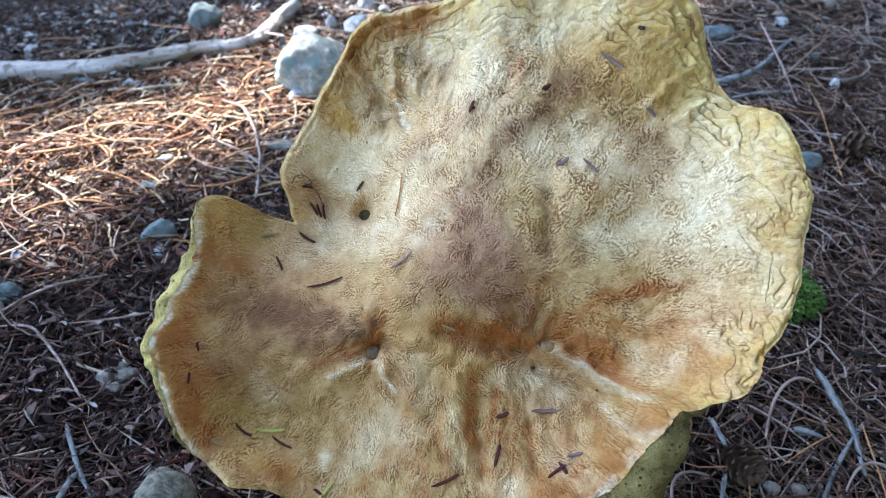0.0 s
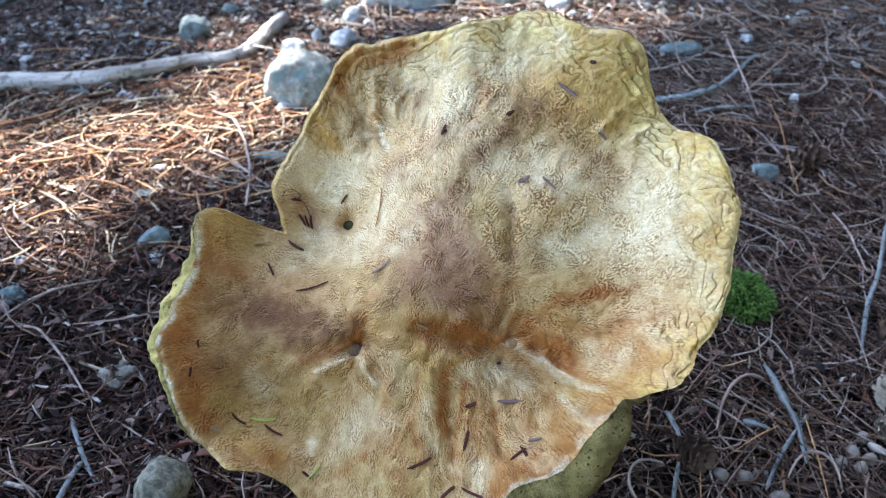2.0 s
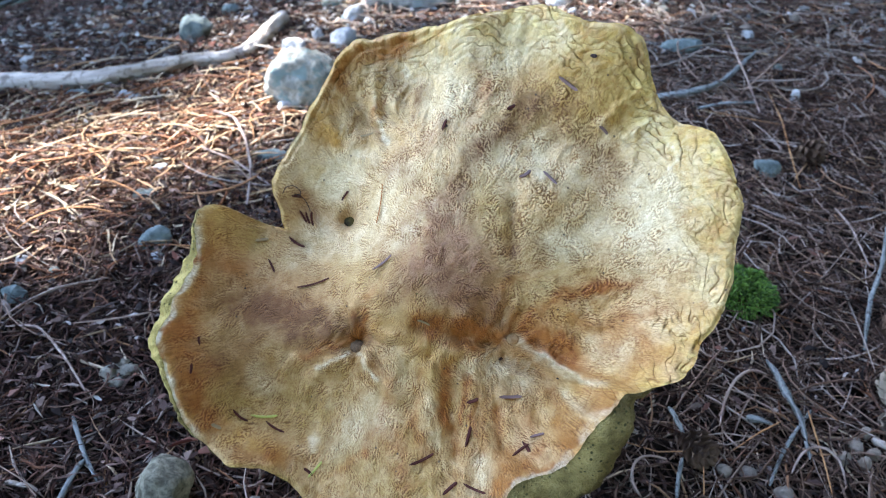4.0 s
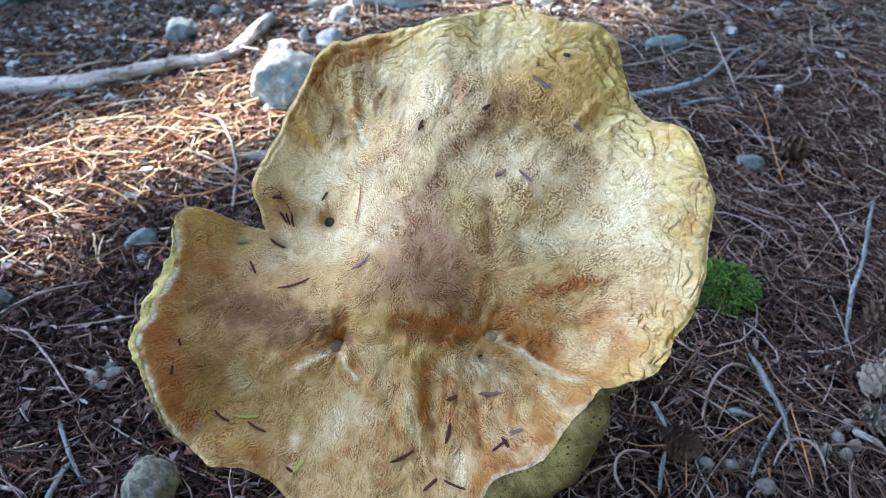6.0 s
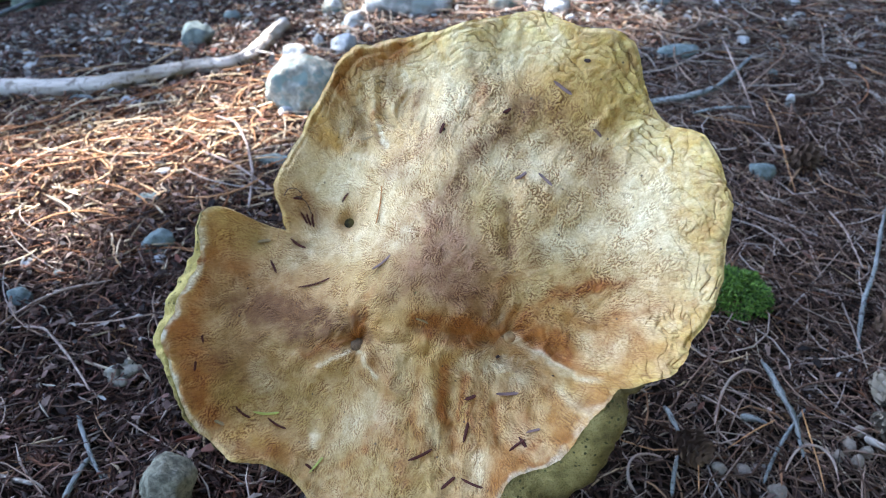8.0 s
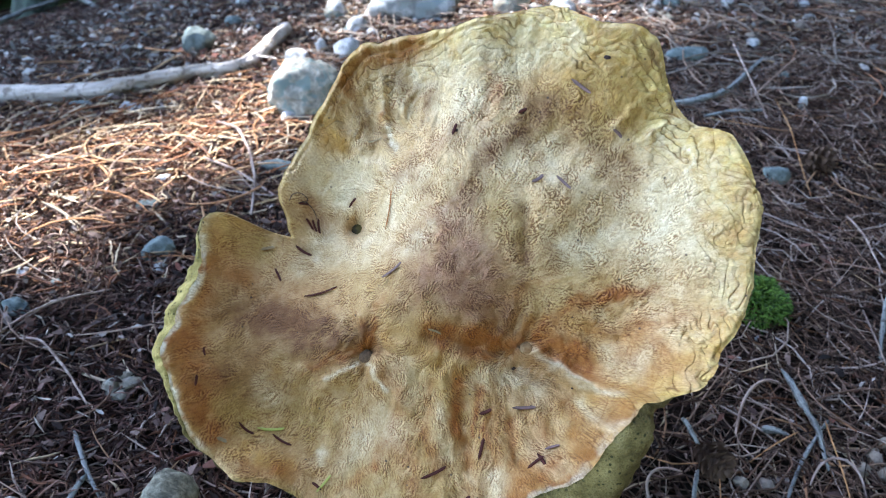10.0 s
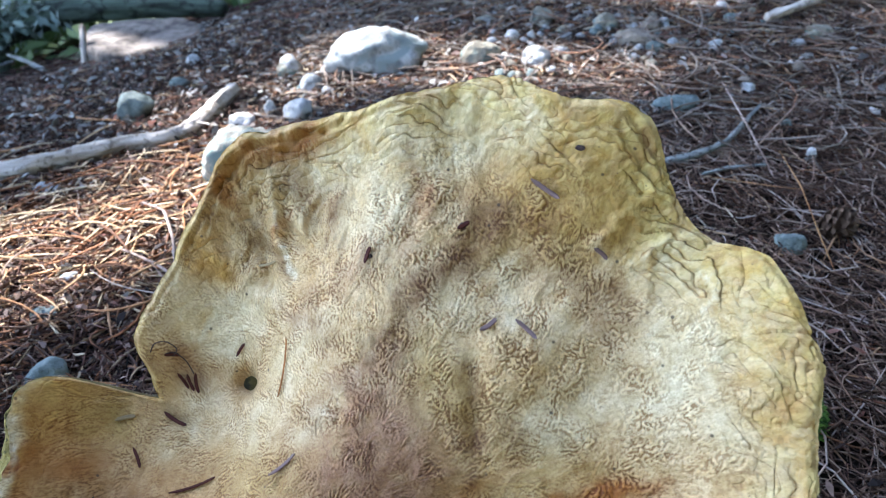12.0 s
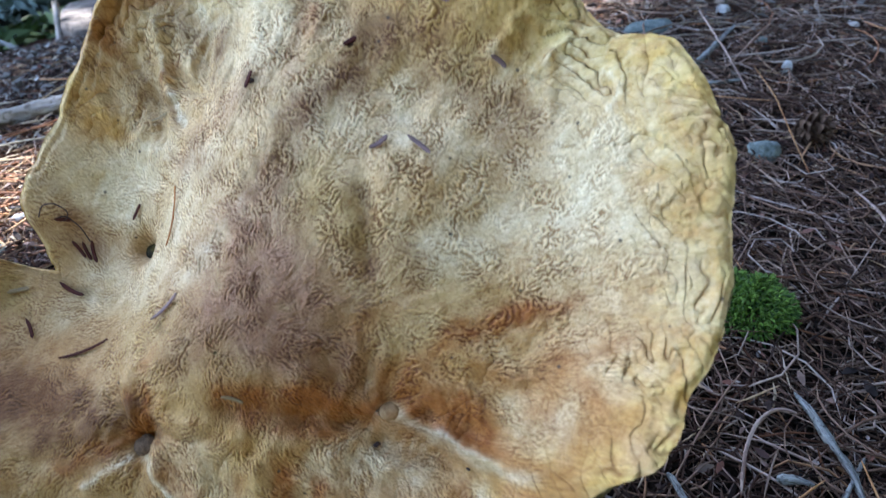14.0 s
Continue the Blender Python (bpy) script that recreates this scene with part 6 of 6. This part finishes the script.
strewn("far_litter", "brown needle litter farther off", 16000, (-2.4, 1.6, 1.05, 3.6), (0.02, 0.08), (0.0008, 0.0016), M_CHIP, 5, 0.010, 0.4, 4)
strewn("wide_litter", "brown needle litter all round the clearing", 15000, (-6, 6, -5.5, 6.5), (0.06, 0.2), (0.002, 0.005), M_CHIP, 15, 0.012, 0.4, 4, lambda x, y: np.clip((np.hypot(x + 0.2, y - 1.0) - 1.7) / 0.6, 0, 1) * np.clip(1.6 - np.hypot(x, y - 0.8) / 5, 0, 1))



def flakes(name, label, n, box, size, material, seed, lift, keep=None):
    """Bark scales and cone scales: small bent flakes lying at all angles."""
    rng = np.random.default_rng(seed)
    x, y = rng.uniform(box[0], box[1], n * 2), rng.uniform(box[2], box[3], n * 2)
    if keep is not None:
        ok = rng.uniform(0, 1, n * 2) < keep(x, y)
        x, y = x[ok], y[ok]
    x, y = x[:n], y[:n]
    m = len(x)
    r = (size[0] + (size[1] - size[0]) * rng.uniform(0, 1, m) ** 2.2)[:, None]
    up = rng.normal(0, 0.45, (m, 3)) + (0, 0, 1)
    up /= np.linalg.norm(up, axis=1, keepdims=True)
    d = np.cross(up, rng.normal(0, 1, (m, 3)))
    d /= np.linalg.norm(d, axis=1, keepdims=True)
    e = np.cross(up, d)
    wide, bend = rng.uniform(0.25, 0.6, (m, 1)), rng.uniform(-0.1, 0.45, (m, 1))
    o = np.stack([x, y, ground_z(x, y) + 0.0015 + lift * rng.uniform(0, 1, m) ** 1.5], -1)
    rows = []
    for top in (0.0, -0.09):
        for along, across, high in ((-1, -0.35, 0), (-1, 0.35, 0), (0, -1, 1), (0, 1, 1), (1, -0.3, 0), (1, 0.3, 0)):
            rows.append(o + r * (d * along + e * across * wide * rng.uniform(0.7, 1.2, (m, 1)) + up * (high * bend + top)))
    v = np.stack(rows, 1).reshape(-1, 3)
    one = np.array([(0, 1, 3, 2), (2, 3, 5, 4), (7, 6, 8, 9), (9, 8, 10, 11), (0, 2, 8, 6), (2, 4, 10, 8), (3, 1, 7, 9), (5, 3, 9, 11), (1, 0, 6, 7), (4, 5, 11, 10)])
    q = (np.arange(m)[:, None, None] * 12 + one[None]).reshape(-1, 4)
    ob = new(name, quads_mesh(name, v, q, material, False))
    return tagged(ob, label, "litter", kind="stuff")


flakes("bark_scales", "grey-brown and mauve bark scales in the needle litter", 15000, (-0.46, 0.04, 0.06, 0.66), (0.0012, 0.0042), M_SCALE, 21, 0.006, left_side)
flakes("far_bark_scales", "brown bark scales in the litter behind the stick", 7000, (-0.60, 0.45, 0.55, 1.15), (0.002, 0.006), M_SCALE, 22, 0.005)
flakes("gravel_crumbs", "pale grey and beige gravel crumbs among the needles behind the mushroom", 9000, (-0.45, 0.55, 0.58, 1.35), (0.0018, 0.0062), M_CRUMB, 24, 0.006)
flakes("scales_under_needles", "dark bark scales between the long dead needles", 5000, (0.05, 0.45, 0.10, 0.75), (0.0012, 0.004), M_SCALE, 23, 0.004)

# ---- green undergrowth and lichen at the log ----


def leaves(name, label, n, centre, spread_, size, material, seed, category="undergrowth"):
    rng = np.random.default_rng(seed)
    p = rng.normal(0, 1, (n, 3)) * spread_ + centre
    p[:, 2] = np.maximum(p[:, 2], ground_z(p[:, 0], p[:, 1]) + 0.003)
    d = rng.normal(0, 1, (n, 3))
    d /= np.linalg.norm(d, axis=1, keepdims=True)
    e = np.cross(d, rng.normal(0, 1, (n, 3)))
    e /= np.linalg.norm(e, axis=1, keepdims=True)
    f = np.cross(d, e)
    r = rng.uniform(*size, (n, 1))
    v = np.stack([p - d * r, p + e * r * 0.45 + f * r * 0.15, p + d * r, p - e * r * 0.45 + f * r * 0.15], 1).reshape(-1, 3)
    ob = new(name, quads_mesh(name, v, np.arange(n * 4).reshape(-1, 4), material, False))
    return tagged(ob, label, category, kind="stuff")


leaves("undergrowth", "sunlit green undergrowth beyond the log", 2600, (-0.95, 1.95, -0.10), (0.28, 0.20, 0.05), (0.015, 0.04), M_LEAF, 6)
leaves("lichen_tuft", "grey-green lichen on the broken end of the log", 420, (-0.68, 1.345, -0.02), (0.05, 0.02, 0.022), (0.006, 0.014), M_LICHENTUFT, 7, "lichen")

# ---- unseen pine added to block the sun: its crown shades the ground and lets patches of sun through ----
GAPS = [(-0.188, 0.420, 0.120, 0.040, 49), (-0.275, 0.350, 0.045, 0.030, 30), (-0.120, 0.515, 0.035, 0.045, 0), (-0.085, 0.70, 0.055, 0.05, 0), (-0.155, 0.70, 0.05, 0.045, 0), (0.07, 0.81, 0.15, 0.07, 0), (0.18, 0.75, 0.16, 0.105, 0), (-0.35, 1.16, 0.08, 0.09, 10), (-0.95, 1.95, 0.5, 0.35, 0)]


def in_gap(x, y, grow):
    for a, b, ra, rb, turn in GAPS:
        t = radians(turn)
        p, q = (x - a) * math.cos(t) + (y - b) * math.sin(t), -(x - a) * math.sin(t) + (y - b) * math.cos(t)
        if (p / (ra + grow)) ** 2 + (q / (rb + grow)) ** 2 < 1:
            return True
    return False


def pine(far=4.2):
    rng = random.Random(8)
    foot = SUN * far * 1.05
    x0, y0 = foot.x - 0.9, foot.y + 1.6
    root = thing("pine_tree", "unseen pine added to block the sun, crown cut open for sun patches", "tree", on_ground(x0, y0, -0.02))
    o = Vector(root.location)
    top = Vector((x0, y0, 6.2))
    part("trunk", branch("trunk", [Vector((0, 0, 0)), Vector((0.03, 0, 2.5)), Vector((0, 0.02, 6.2))], [0.16, 0.12, 0.05], M_BARK, 20, 0.12, 20.0, 0.12), root)
    verts, faces = [], []
    tips = []
    for _ in range(30000):
        gx_, gy_ = rng.uniform(-2.3, 1.5), rng.uniform(-1.1, 3.4)
        out = math.hypot((gx_ + 0.38) / 1.7, (gy_ - 1.12) / 2.1) + 0.28 * fbm(gx_ * 1.4, gy_ * 1.4, 6.0)
        if out > 1.0:
            continue
        far_ = far + rng.uniform(-0.8, 0.8)
        r = rng.uniform(0.03, 0.055)
        # foliage is left out wherever it would darken a wanted sun patch
        if in_gap(gx_, gy_, r * 0.9 + 0.008):
            continue
        c = Vector((gx_, gy_, 0)) + SUN * far_
        if rng.random() < 0.003:
            tips.append(c - o)
        for _ in range(2):
            n = Vector((rng.gauss(0, 0.6), rng.gauss(0, 0.6), rng.gauss(0, 1))).normalized()
            t = n.orthogonal().normalized()
            s = n.cross(t)
            k = len(verts)
            for i in range(6):
                a = i * math.pi / 3 + rng.uniform(-0.3, 0.3)
                q = r * (1.0 if i % 2 else 0.62)
                verts.append(c - o + (t * math.cos(a) + s * math.sin(a)) * q)
            faces.append(tuple(range(k, k + 6)))
    part("crown", mesh_of("crown", verts, faces, M_CROWN, False), root)
    for p in tips[:40]:
        a = Vector((0, 0, min(6.0, p.z - 0.3 + 0.1 * rng.random())))
        part("limb", branch("limb", [a, (a + p) * 0.5 + Vector((0, 0, -0.1)), p], [0.03, 0.018, 0.006], M_BARK, 7, 0.1, p.x, 0.12), root)


pine()


def far_pine():
    """One of the unseen trees added to hold back skylight: trunk and a ragged conical crown."""
    rng = random.Random(21)
    root = thing("pine_tree", "tall dark unseen pine added to hold back skylight", "tree", (0, 0, 0), "pines round the clearing")
    part("trunk", branch("trunk", [Vector((0, 0, -0.3)), Vector((0.04, 0.02, 4)), Vector((0, 0, 9))], [0.17, 0.13, 0.04], M_BARK, 14, 0.12, 30.0, 0.3), root)
    verts, faces = [], []
    for _ in range(2600):
        z = 1.0 + 8.2 * rng.random() ** 1.2
        a, r = rng.uniform(0, 6.283), (2.3 * (9.6 - z) / 8.6) * math.sqrt(rng.random()) * rng.uniform(0.75, 1.1)
        c = Vector((r * math.cos(a), r * math.sin(a), z))
        n = Vector((rng.gauss(0, 0.7), rng.gauss(0, 0.7), rng.gauss(0, 1))).normalized()
        t = n.orthogonal().normalized()
        s = n.cross(t)
        k, q = len(verts), rng.uniform(0.16, 0.34)
        for i in range(8):
            w = i * math.pi / 4 + rng.uniform(-0.2, 0.2)
            verts.append(c + (t * math.cos(w) + s * math.sin(w)) * q * (1.0 if i % 2 else 0.5))
        faces.append(tuple(range(k, k + 8)))
    part("crown", mesh_of("crown", verts, faces, M_CROWN, False), root)
    return root


grown = far_pine()
# added right and behind, out of view, so skylight comes mostly from the left
stands = [(-58, 5.6), (-24, 4.7), (-4, 4.0), (17, 4.8), (38, 4.3), (60, 5.3), (80, 6.2), (-42, 9.2), (-14, 8.4), (28, 8.8), (102, 9.5), (-74, 6.2), (-90, 6.6), (-106, 7.2)]
for i, (a, d) in enumerate(stands):
    x, y = d * math.cos(radians(a)), 0.5 + d * math.sin(radians(a))
    m = pose(x, y, float(ground_z(x, y)), 0, 0, 47 * i)
    if i == 0:
        grown.matrix_world = m
    else:
        copy_thing(grown, m)


def tendril():
    """A dark thread caught at the slit of the cap."""
    pts = [cap_point(u, v, h)[0] for u, v, h in ((-63.6, 20.7, 0.8), (-61.9, 23.0, 1.6), (-59.0, 23.4, 2.0), (-56.8, 21.5, 1.6), (-58.4, 19.6, 1.0), (-60.8, 20.2, 0.9), (-57.8, 20.9, 1.4), (-55.6, 18.3, 1.0), (-54.6, 15.1, 0.8))]
    o = pts[0].copy()
    ob = new("tendril", branch("tendril", [p - o for p in pts], [0.00016] * len(pts), M_SEED, 7, 0.1, 3.0, 0.0004))
    ob.location = o
    tagged(ob, "thin dark curled tendril caught at the slit of the cap", "tendril")


tendril()
